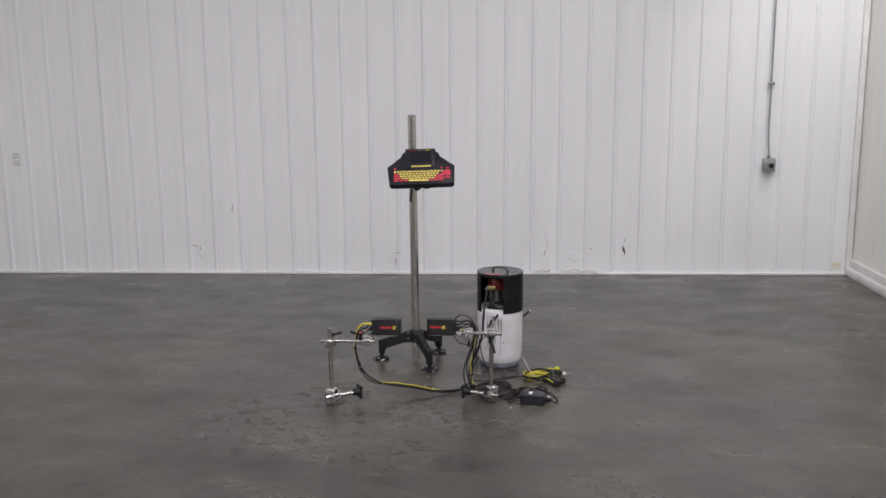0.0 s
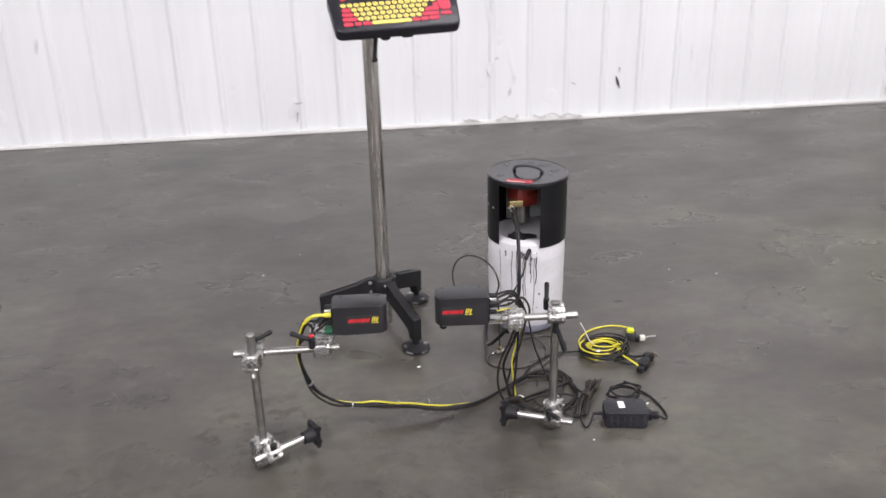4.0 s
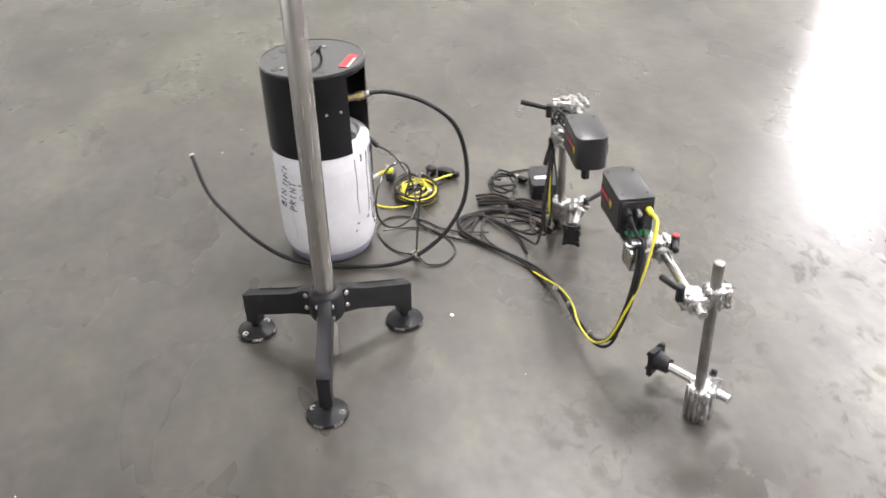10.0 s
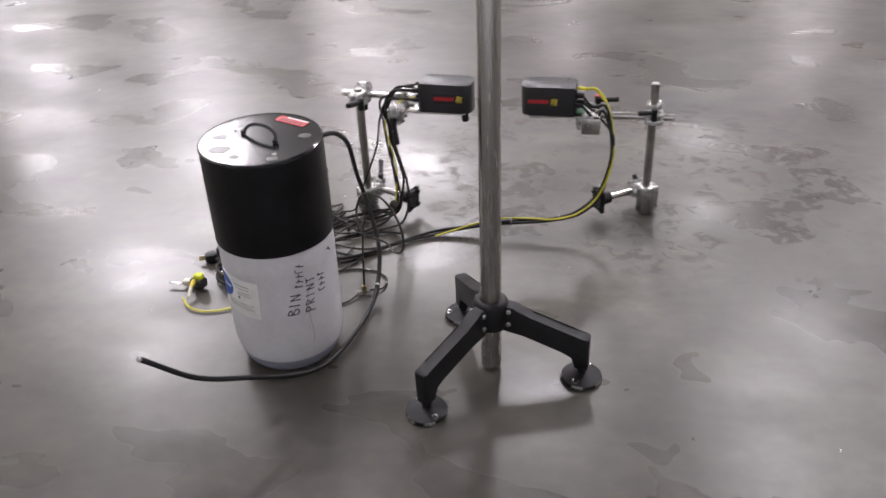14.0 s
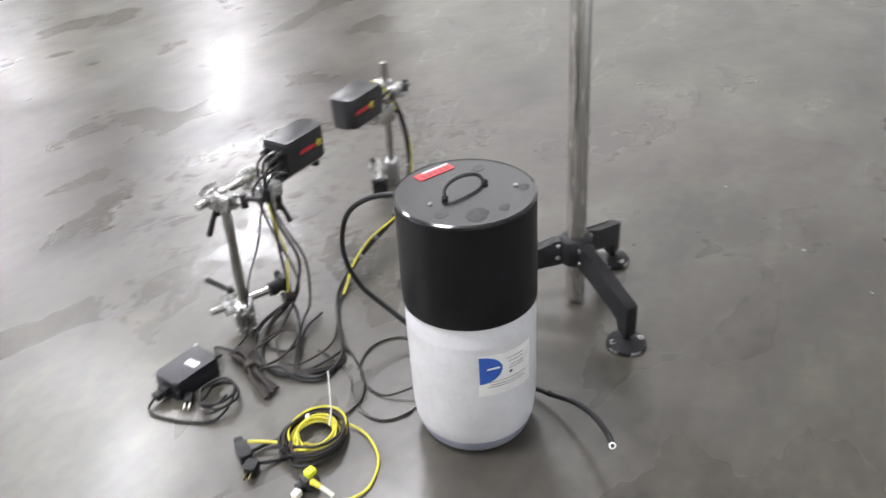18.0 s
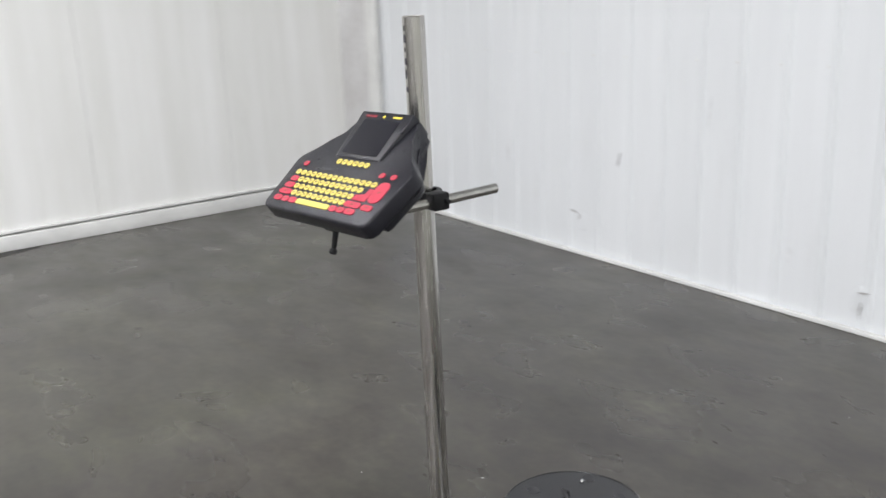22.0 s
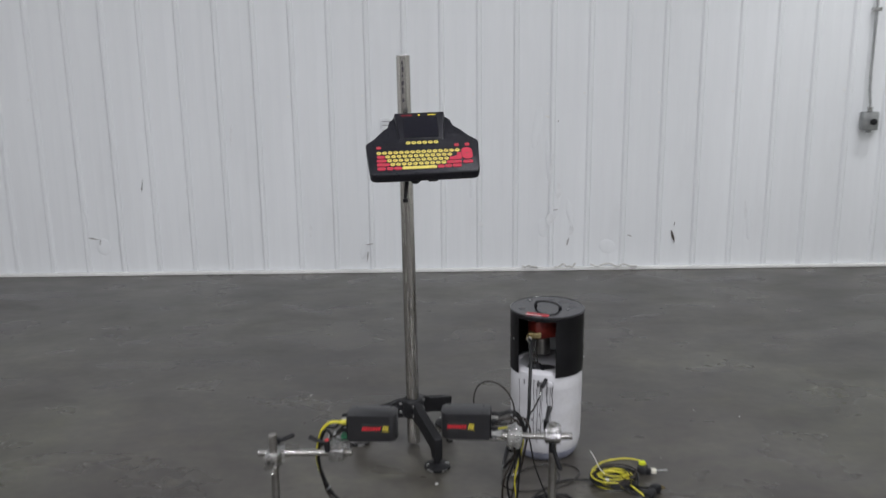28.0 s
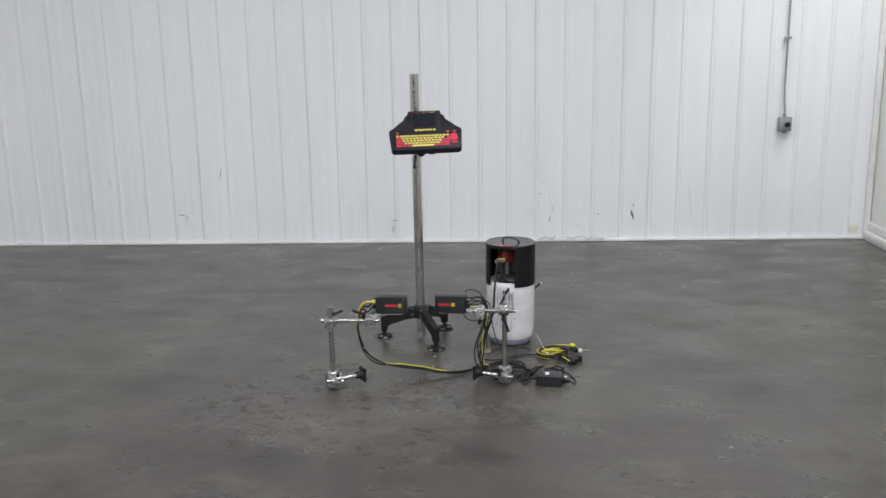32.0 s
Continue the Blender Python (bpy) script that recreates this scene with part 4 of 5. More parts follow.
# folding handle, stands up a little
hd = Matrix.Translation((0.002, 0.001, C1 + 0.002)) @ Matrix.Rotation(radians(-25), 4, "Z") @ Matrix.Rotation(radians(123), 4, "X")
arch = [hd @ Vector((0.049 * math.cos(a), 0.030 * math.sin(a) ** 0.7 if 0 < a < 3.14 else 0.0, 0)) for a in [math.pi * i / 14 for i in range(15)]]
part("handle", tube(B(), arch, 0.0042, 10, 3), CUPRUB, lid, "black arched bail handle")
for s in (-1, 1):
    p = hd @ Vector((s * 0.050, 0.0, 0))
    part("handle_socket", rod(B(), (p.x, p.y, C1), (p.x, p.y, C1 + 0.009), 0.0068, 14, bevel=0.002), BLACK, lid)
lm = Matrix.Translation((-0.047, -0.096, C1 + 0.0012)) @ Matrix.Rotation(radians(-24), 4, "Z")
sticker = part("sticker", prism(B(), rounded(0.088, 0.028, 0.002), 0, 0.0008, lm), REDLAB, lid, "red sticker with a white line", smooth=False)
part("print_line", box(B(), (-0.042, -0.0135, 0.0008), (0.022, -0.0085, 0.0012), lm), WLAB, sticker, smooth=False)
for i in range(5):
    part("print_block", box(B(), (-0.034 + i * 0.0142, -0.003, 0.0008), (-0.024 + i * 0.0142, 0.009, 0.0012), lm), DRED, sticker, smooth=False)
rnd = random.Random(5)
for x, y, r in ((0.076, 0.066, 0.026), (0.100, 0.0, 0.018), (-0.06, 0.10, 0.014), (0.03, 0.10, 0.012), (-0.10, -0.02, 0.015)):
    o = [(r * rnd.uniform(0.82, 1.05) * math.cos(a) * 1.1, r * rnd.uniform(0.82, 1.05) * math.sin(a) * 0.85) for a in [2 * math.pi * k / 18 for k in range(18)]]
    part("smudge", prism(B(), o, C1 + 0.0004, C1 + 0.0011, Matrix.Translation((x, y, 0))), SMUDGE, lid, "dried ring smudge", smooth=False)
part("lid_screw", rod(B(), (-0.060, 0.083, C1), (-0.060, 0.083, C1 + 0.004), 0.005, 12, bevel=0.001), ZINC, lid)
part("lid_screw", rod(B(), (0.075, -0.038, C1), (0.075, -0.038, C1 + 0.004), 0.004, 12, bevel=0.001), ZINC, lid)
for a in (-172.0, -156.0):
    for z in (0.490,):
        c, s = math.cos(radians(a)), math.sin(radians(a))
        part("shell_screw", rod(B(), (CR * c, CR * s, z), ((CR + 0.004) * c, (CR + 0.004) * s, z), 0.0045, 12, bevel=0.001), ZINC, cover, "bright screw")
pump = thing("ink_pump", (PX, PY, 0), "small orange-red ink pump with brass fittings inside the cover", "pump")
part("pump_body", box(B(), (-0.075, -0.060, 0.49), (0.01, 0.02, 0.565), Matrix.Rotation(radians(20), 4, "Z"), 0.006), ORANGE, pump, "orange-red pump body")
part("mount_plate", box(B(), (-0.07, 0.03, 0.41), (0.07, 0.036, 0.572), None, 0.002), GREYBOX, pump)
part("side_valve", box(B(), (0.045, -0.055, 0.47), (0.085, -0.02, 0.555), None, 0.004), POST, pump, "grey valve block")
part("motor", rod(B(), (-0.02, 0.0, 0.41), (-0.02, 0.0, 0.489), 0.032, 24, bevel=0.004), POST, pump)
part("manifold", box(B(), (-0.08, -0.085, 0.495), (-0.03, -0.055, 0.52), Matrix.Rotation(radians(0), 4, "Z"), 0.004), BRASS, pump)
f0, f1 = Vector((-0.078, -0.070, 0.503)), Vector((-0.081, -0.142, 0.513))
fit = part("outlet_fitting", rod(B(), f0, f0.lerp(f1, 0.55), 0.0095, 6, bevel=0.0015), BRASS, pump, "brass outlet fitting")
part("hex_nut", rod(B(), f0.lerp(f1, 0.5), f0.lerp(f1, 0.8), 0.0125, 6, bevel=0.0015), BRASS, fit)
part("ferrule", rod(B(), f0.lerp(f1, 0.8), f1, 0.0105, 16, bevel=0.0015), ZINC, fit)

# ---- hose and tubes of the pail ----
hs = thing("rubber_hose", (0, 0, 0), "thick black rubber hose looping from the pump round the pail", "hose")
HP = [(0.647, 6.084, 0.502), (0.651, 6.055, 0.514), (0.653, 6.002, 0.511), (0.643, 5.909, 0.477), (0.633, 5.831, 0.410), (0.625, 5.799, 0.302), (0.593, 5.811, 0.186), (0.560, 5.875, 0.100),
      (0.551, 5.961, 0.038), (0.555, 6.038, 0.014), (0.567, 6.130, 0.0115), (0.591, 6.245, 0.018), (0.622, 6.338, 0.036), (0.667, 6.415, 0.074), (0.739, 6.487, 0.121), (0.830, 6.551, 0.166), (0.933, 6.592, 0.245)]
part("hose_body", tube(B(), HP, 0.0064, 12, 7), HOSE, hs)
part("end_ring", rod(B(), (0.929, 6.5905, 0.241), (0.9345, 6.5927, 0.2465), 0.0068, 16, bevel=0.001), WLAB, hs, "pale cut hose end")
part("bore", rod(B(), (0.932, 6.592, 0.244), (0.9350, 6.5930, 0.2470), 0.0038, 12), DARKIN, hs)
for i, j in ((12, 13), (8, 9)):
    a, b = Vector(HP[i]), Vector(HP[j])
    part("cable_tie", rod(B(), a, a + (b - a).normalized() * 0.006, 0.0078, 12), BLACK if i == 12 else GREYBOX, hs)
it = thing("ink_tube", (0, 0, 0), "thin dark ink tube coiled once before the pail", "tube")
LC = Vector((0.512, 6.02, 0.272))
TP = [(0.708, 6.062, 0.345), (0.700, 6.045, 0.332), (0.690, 6.015, 0.315), (0.672, 5.985, 0.285), (0.630, 5.955, 0.235), (0.575, 5.955, 0.195)]
rx = Vector((0.70, -0.714, 0.0))
for i in range(10):
    t = radians(-70 - 36 * i)
    TP.append(tuple(LC + rx * (0.092 * math.cos(t)) + Vector((0, 0, 0.088 * math.sin(t))) + Vector((0.004, 0.004, 0)) * (i - 5)))
TP += [(0.575, 5.94, 0.25), (0.585, 5.945, 0.18), (0.590, 5.955, 0.06), (0.592, 5.958, 0.012)]
part("tube_body", tube(B(), TP, 0.0031, 8, 7), TUBE, it)
cn = part("connector", rod(B(), (0.716, 6.066, 0.352), (0.698, 6.040, 0.328), 0.0075, 14, bevel=0.001), BLACK, it, "black push connector")
part("end_fitting", rod(B(), (0.592, 5.958, 0.030), (0.592, 5.958, 0.003), 0.0075, 8, bevel=0.001), BRASS, it, "brass end fitting")
part("tee", rod(B(), (0.578, 5.950, 0.010), (0.612, 5.968, 0.010), 0.0065, 8, bevel=0.001), ZINC, it)
t2 = thing("ink_tube", (0, 0, 0), "thin dark tube lying on the floor by the pail", "tube")
part("tube_body", tube(B(), [(0.60, 5.962, 0.008), (0.635, 6.01, 0.004), (0.70, 6.045, 0.004), (0.775, 6.055, 0.004), (0.83, 6.02, 0.004), (0.835, 5.965, 0.004), (0.79, 5.90, 0.004), (0.74, 5.86, 0.004), (0.70, 5.80, 0.006), (0.68, 5.72, 0.006)], 0.0028, 7, 7), TUBE, t2)
t3 = thing("ink_tube", (0, 0, 0), "thin dark tube lying on the floor by the pail", "tube")
part("tube_body", tube(B(), [(0.576, 5.95, 0.010), (0.545, 5.93, 0.005), (0.545, 5.88, 0.004), (0.60, 5.84, 0.004), (0.68, 5.85, 0.004), (0.74, 5.90, 0.006), (0.76, 5.97, 0.006), (0.72, 6.04, 0.03)], 0.0028, 7, 7), TUBE, t3)


# ---- print heads on their brackets ----
def lever(parent, p, d, ln=0.062, red=False):
    """A black clamping lever from p towards d."""
    p, d = Vector(p), Vector(d).normalized()
    lv2 = part("lever", rod(B(), p, p + d * ln, 0.0062, 14, r2=0.0078, bevel=0.003), BLACK, parent, "black clamping lever")
    part("lever_hub", rod(B(), p - Vector((0, 0, 0.026)), p + Vector((0, 0, 0.012)), 0.0095, 16, bevel=0.002), BLACK, lv2)
    if red:
        part("lever_cap", rod(B(), p + Vector((0, 0, 0.012)), p + Vector((0, 0, 0.016)), 0.0075, 14, bevel=0.001), REDLAB, lv2, "red cap")
    return lv2


def collar(parent, c, axis, out, ln=0.046, w=0.020, label="bright cast clamp"):
    """A finned split clamp: a grooved block round a rod along axis, with its ears towards out."""
    c, axis, out = Vector(c), Vector(axis).normalized(), Vector(out).normalized()
    out = (out - axis * axis.dot(out)).normalized()
    side = axis.cross(out)
    m = Matrix(((axis.x, side.x, out.x, c.x), (axis.y, side.y, out.y, c.y), (axis.z, side.z, out.z, c.z), (0, 0, 0, 1)))
    ob = part("clamp", box(B(), (-ln / 2, -w, -w), (ln / 2, w, w), m, 0.0075, 3), ZINC, parent, label)
    for s in (-1, 1):
        part("ear", box(B(), (-ln / 2 + 0.003, s * w * 0.5 - w * 0.3, w - 0.003), (ln / 2 - 0.003, s * w * 0.5 + w * 0.3, w + 0.013), m, 0.0025), ZINC, ob)
    for k in (-0.55, 0.0, 0.55):
        part("fin", box(B(), (-ln / 2 + 0.001, k * w - 0.0022, -w - 0.004), (ln / 2 - 0.001, k * w + 0.0022, -w + 0.004), m, 0.001, 1), ZINC, ob)
        part("fin", box(B(), (-ln / 2 + 0.001, -w - 0.004, k * w - 0.0022), (ln / 2 - 0.001, -w + 0.004, k * w + 0.0022), m, 0.001, 1), ZINC, ob)
    for s in (-1, 1):
        part("clamp_bolt", rod(B(), m @ Vector((s * ln * 0.25, -w * 1.05, w + 0.006)), m @ Vector((s * ln * 0.25, w * 1.15, w + 0.006)), 0.0042, 10, bevel=0.001), POST, ob)
    return ob


def flange(parent, p, d):
    """Square black end flange with a boss, at the end of a rod that runs along d."""
    p, d = Vector(p), Vector(d).normalized()
    q = Matrix.Translation(p) @ d.to_track_quat("Z", "Y").to_matrix().to_4x4()
    o = [(0.025, 0.028), (0.027, 0.036), (0.018, 0.036), (0.014, 0.029), (-0.014, 0.029), (-0.018, 0.036), (-0.027, 0.036), (-0.025, 0.028), (-0.023, 0.0), (-0.025, -0.028), (-0.027, -0.037), (-0.018, -0.037),
         (-0.014, -0.029), (0.014, -0.029), (0.018, -0.037), (0.027, -0.037), (0.025, -0.028), (0.023, 0.0)]
    fl = part("end_flange", prism(B(), o, 0.010, 0.024, q, 0.0025), BLACK, parent, "black forked end plate")
    part("boss", lathe(B(), [(0.012, -0.024), (0.019, -0.022), (0.021, 0.0), (0.026, 0.0105), (0, 0.0105)], 24, q), BLACK, fl)
    for sx in (-1, 1):
        for sy in (-1, 1):
            part("flange_bolt", lathe(B(), [(0, 0.029), (0.006, 0.029), (0.007, 0.0235), (0, 0.0235)], 10, q @ Matrix.Translation((sx * 0.018, sy * 0.022, 0))), BLACK, fl)
    return fl


def bracket(name_label, top, base, low_a, low_b, up_a, up_b, levers):
    br = thing("head_bracket", (0, 0, 0), name_label, "bracket", "print head brackets")
    top, base = Vector(top), Vector(base)
    la, lb, ua, ub = Vector(low_a), Vector(low_b), Vector(up_a), Vector(up_b)
    part("post", rod(B(), base, top, 0.0125, 20, bevel=0.002), POST, br, "dull steel upright")
    part("lower_rod", rod(B(), la, lb, 0.0108, 20, bevel=0.0015), ROD, br, "steel rod")
    part("upper_rod", rod(B(), ua, ub, 0.0108, 20, bevel=0.0015), ROD, br, "steel rod")
    flange(br, lb, lb - la)
    return br, top, base, la, lb, ua, ub


# left bracket of the pair
br1, top, base, la, lb, ua, ub = bracket("steel rod bracket with finned clamps under the yellow-leaded head",
                                         (-0.205, 5.421, 0.438), (-0.2025, 5.418, 0.002), (-0.226, 5.352, 0.062), (-0.070, 5.455, 0.062), (-0.264, 5.470, 0.350), (0.038, 5.464, 0.353), None)
c1 = collar(br1, (-0.2045, 5.4205, 0.352), (0, 0, 1), (-0.3, -1, 0), 0.050, 0.021)
c2 = collar(br1, (-0.205, 5.4655, 0.350), (1, 0, 0), (0, 1, 0.2), 0.054, 0.020)
lever(c2, (-0.203, 5.498, 0.376), (0.047, 0.028, 0.010), 0.055)
part("clamp_bolt", rod(B(), (-0.204, 5.395, 0.330), (-0.204, 5.380, 0.318), 0.006, 10), POST, c1)
c3 = collar(br1, (-0.203, 5.4185, 0.050), (0, 0, 1), (-0.8, -0.5, 0), 0.090, 0.022)
c4 = collar(br1, (-0.178, 5.385, 0.062), la - lb, (0.3, -0.5, 0.75), 0.050, 0.019)
lever(c4, (-0.170, 5.372, 0.085), (0.2, -0.25, 0.9), 0.022)
c5 = collar(br1, (-0.012, 5.464, 0.352), (1, 0, 0), (0, 0, 1), 0.050, 0.020)
lever(c5, (-0.039, 5.446, 0.391), (-0.06, 0.025, 0.014), 0.066, True)
c6 = collar(br1, (0.000, 5.500, 0.3555), (0, 1, 0.1), (0, 0, -1), 0.044, 0.020)
part("head_plate", box(B(), (-0.030, 5.478, 0.3775), (0.160, 5.556, 0.3835), Matrix.Rotation(0, 4, "Z"), 0.001), ZINC, br1, "bright mounting plate")
part("junction_cover", box(B(), (-0.048, 5.500, 0.325), (0.006, 5.552, 0.376), None, 0.003), ROD, br1, "folded steel cover")

# right bracket of the pair
br2, top, base, la, lb, ua, ub = bracket("steel rod bracket with black levers beside the cable tangle",
                                         (0.680, 5.498, 0.434), (0.680, 5.492, 0.002), (0.724, 5.410, 0.064), (0.548, 5.495, 0.060), (0.738, 5.462, 0.404), (0.515, 5.478, 0.400), None)
c1 = collar(br2, (0.680, 5.4975, 0.402), (0, 0, 1), (0.3, 1, 0), 0.048, 0.021)
c2 = collar(br2, (0.676, 5.464, 0.403), (1, -0.07, 0), (0, -0.6, 0.6), 0.052, 0.020)
lever(c1, (0.664, 5.548, 0.410), (0.018, 0.080, 0.022), 0.084)
lever(c2, (0.674, 5.462, 0.375), (0.026, -0.020, -0.078), 0.085)
c3 = collar(br2, (0.680, 5.493, 0.050), (0, 0, 1), (0.8, 0.5, 0), 0.090, 0.022)
c4 = collar(br2, (0.668, 5.437, 0.062), la - lb, (0.2, -0.5, 0.8), 0.050, 0.019)
lever(c4, (0.652, 5.424, 0.094), (0.013, -0.068, 0.026), 0.074)
c5 = collar(br2, (0.556, 5.478, 0.401), (1, -0.07, 0), (0, 0, -1), 0.048, 0.020)
lever(c5, (0.562, 5.566, 0.358), (-0.011, 0.019, -0.062), 0.070)
c6 = collar(br2, (0.556, 5.528, 0.379), (0, 1, 0.0), (0, 0, -1), 0.080, 0.021)
bm = box(B(), (0.345, 5.484, 0.3805), (0.585, 5.556, 0.3862), Matrix.Translation((0.46, 5.53, 0)) @ Matrix.Rotation(radians(-3), 4, "Z") @ Matrix.Translation((-0.46, -5.53, 0)), 0.001)
part("head_plate", bm, ROD, br2, "steel mounting plate")
part("plate_knob", rod(B(), (0.352, 5.535, 0.3805), (0.348, 5.535, 0.352), 0.011, 18, bevel=0.003), BLACK, br2, "black knob under the plate")


def print_head(at, yaw, nose, label):
    """Housing with a rounded nose; nose is +1 or -1 along its length. Cable ends on the other side."""
    h = thing("print_head", at, label, "print head", "print heads", yaw)
    ln, w, ht = 0.156, 0.084, 0.088
    o = []
    for sx, sy, a in ((1, 1, 0), (-1, 1, 90), (-1, -1, 180), (1, -1, 270)):
        r = 0.026 if sx == nose else 0.004
        for i in range(7):
            t = radians(a + 15 * i)
            o.append((sx * (ln / 2 - r) + r * math.cos(t), sy * (w / 2 - r) + r * math.sin(t)))
    part("housing", prism(B(), o, 0, ht, None, 0.003), HEADM, h, "dark grey moulded housing")
    e = -nose * ln / 2
    pl = part("end_plate", box(B(), (min(e, e - nose * 0.004), -w / 2 + 0.004, 0.006), (max(e, e - nose * 0.004), w / 2 - 0.004, ht - 0.006), None, 0.001), BLACK, h, "black connector plate")
    for sy, face in ((-1, -1), (1, 1)):
        y = sy * w / 2
        cx = 0.012 * nose
        lb2 = part("label", box(B(), (cx - 0.046, min(y, y + sy * 0.0008), 0.030), (cx + 0.046, max(y, y + sy * 0.0008), 0.062)), DARKIN, h, "black label with red and yellow marks", smooth=False)
        y2 = y + sy * 0.0008
        d = 1 if sy < 0 else -1
        lean = Matrix(((1, 0, 0.30 * d, -0.30 * d * 0.045), (0, 1, 0, 0), (0, 0, 1, 0), (0, 0, 0, 1)))
        for k, wd in enumerate((0.0085, 0.0060, 0.0072, 0.0055, 0.0080, 0.0062, 0.0068)):
            m0 = cx + d * (-0.040 + k * 0.0086)
            part("red_mark", box(B(), (m0 - wd / 2, min(y2, y2 + sy * 0.0006), 0.039), (m0 + wd / 2, max(y2, y2 + sy * 0.0006), 0.0505), lean), REDLAB, lb2, smooth=False)
        part("red_line", box(B(), (cx - d * 0.015 - 0.030, min(y2, y2 + sy * 0.0005), 0.0435), (cx - d * 0.015 + 0.030, max(y2, y2 + sy * 0.0005), 0.0465)), REDLAB, lb2, smooth=False)
        m1 = cx + d * 0.031
        for dx, z0, z1 in ((-0.0070, 0.040, 0.055), (-0.0010, 0.040, 0.055), (0.0055, 0.038, 0.053)):
            part("yellow_mark", box(B(), (m1 + d * dx - 0.0019, min(y2, y2 + sy * 0.0006), z0), (m1 + d * dx + 0.0019, max(y2, y2 + sy * 0.0006), z1), lean), YLAB, lb2, smooth=False)
        part("yellow_line", box(B(), (m1 - 0.010, min(y2, y2 + sy * 0.0006), 0.0352), (m1 + 0.010, max(y2, y2 + sy * 0.0006), 0.0368)), YLAB, lb2, smooth=False)
    for yy, zz, r, mt in ((-0.026, 0.060, 0.0085, YELLOW if nose > 0 else CABLE), (0.0, 0.058, 0.008, POST), (0.024, 0.060, 0.009, BLACK), (-0.012, 0.026, 0.008, BLACK), (0.022, 0.028, 0.0075, BLACK)):
        p0 = Vector((e - nose * 0.004, yy, zz))
        part("connector", rod(B(), p0, p0 - Vector((nose * 0.022, 0, 0)), r, 14, r2=r * 0.8, bevel=0.0015), mt, pl)
    for sx in (-1, 1):
        for sy in (-1, 1):
            part("screw", rod(B(), (sx * 0.055, sy * 0.030, ht - 0.001), (sx * 0.055, sy * 0.030, ht + 0.0012), 0.0026, 10), BLACK, h)
    return h


H1 = pose(0.104, 5.516, 0.384, 0, 0, -2)
h1 = print_head((0.104, 5.516, 0.384), -2, 1, "dark print head with a yellow lead, red and yellow side marks")
part("circuit_board", box(B(), (-0.105, -0.03, 0.004), (-0.078, 0.025, 0.0065)), GREEN, h1, "green circuit board edge", smooth=False)
h2 = print_head((0.402, 5.520, 0.387), -4, -1, "dark print head with a rounded nose, red and yellow side marks")


# ---- cables ----
def cable(label, pts, r, m, ties=(), name="cable", step=7):
    c = thing(name, (0, 0, 0), label, "cable", "cables on the floor")
    part("jacket", tube(B(), pts, r, 8, step), m, c)
    for p, q in ties:
        p, q = Vector(p), Vector(q)
        part("cable_tie", rod(B(), p, p + (q - p).normalized() * 0.004, r * 1.9, 10), GREYBOX, c, "grey cable tie")
    return c


def jig(pts, s, seed):
    g = random.Random(seed)
    return [pts[0]] + [(x + g.uniform(-s, s), y + g.uniform(-s, s), max(0.005, z + g.uniform(-s, s))) for x, y, z in pts[1:-1]] + [pts[-1]]


LOOP = [(-0.060, 5.530, 0.405), (-0.082, 5.545, 0.33), (-0.083, 5.560, 0.245), (-0.055, 5.578, 0.150), (0.005, 5.590, 0.090), (0.080, 5.597, 0.066), (0.160, 5.600, 0.058), (0.250, 5.598, 0.044), (0.340, 5.602, 0.028),
        (0.453, 5.632, 0.016), (0.551, 5.698, 0.014), (0.631, 5.764, 0.012), (0.696, 5.797, 0.012)]
e1 = H1 @ Vector((-0.10, 0, 0.06))
yl = [tuple(H1 @ Vector((-0.098, -0.026, 0.060))), (-0.032, 5.492, 0.443), (-0.062, 5.508, 0.412), (-0.086, 5.534, 0.335), (-0.087, 5.568, 0.245), (-0.056, 5.589, 0.148), (0.004, 5.602, 0.087), (0.075, 5.608, 0.068),
      (0.130, 5.606, 0.067), (0.190, 5.599, 0.062), (0.250, 5.598, 0.054), (0.315, 5.603, 0.039), (0.365, 5.615, 0.026), (0.410, 5.630, 0.014), (0.440, 5.640, 0.009)]
y = cable("yellow cable drooping from the print head, then along the floor", jig(yl, 0.0015, 1), 0.0030, YELLOW)
part("boot", tube(B(), yl[:3], 0.0047, 10, 8), YELLOW, y)
b1 = cable("black cable bundled along the yellow one", jig([tuple(H1 @ Vector((-0.098, 0.024, 0.060))), (-0.025, 5.53, 0.41)] + LOOP + [(0.765, 5.793, 0.010), (0.790, 5.750, 0.010), (0.774, 5.715, 0.010), (0.704, 5.675, 0.014), (0.649, 5.638, 0.020), (0.600, 5.600, 0.030), (0.585, 5.575, 0.060)], 0.003, 2), 0.0046, CABLE,
           [((0.06, 5.594, 0.070), (0.1, 5.598, 0.066)), ((0.205, 5.605, 0.056), (0.25, 5.606, 0.05)), ((0.30, 5.615, 0.046), (0.34, 5.625, 0.036)), ((-0.062, 5.575, 0.17), (-0.05, 5.578, 0.15))])
b2c = cable("black cable bundled along the yellow one", jig([tuple(H1 @ Vector((-0.098, 0.022, 0.028))), (-0.03, 5.545, 0.375)] + [(a + 0.004, b + 0.006, max(0.006, c - 0.006)) for a, b, c in LOOP] + [(0.765, 5.760, 0.008), (0.797, 5.696, 0.008), (0.790, 5.629, 0.008), (0.735, 5.556, 0.010), (0.660, 5.525, 0.016), (0.590, 5.555, 0.050)], 0.004, 3), 0.0042, CABLE)
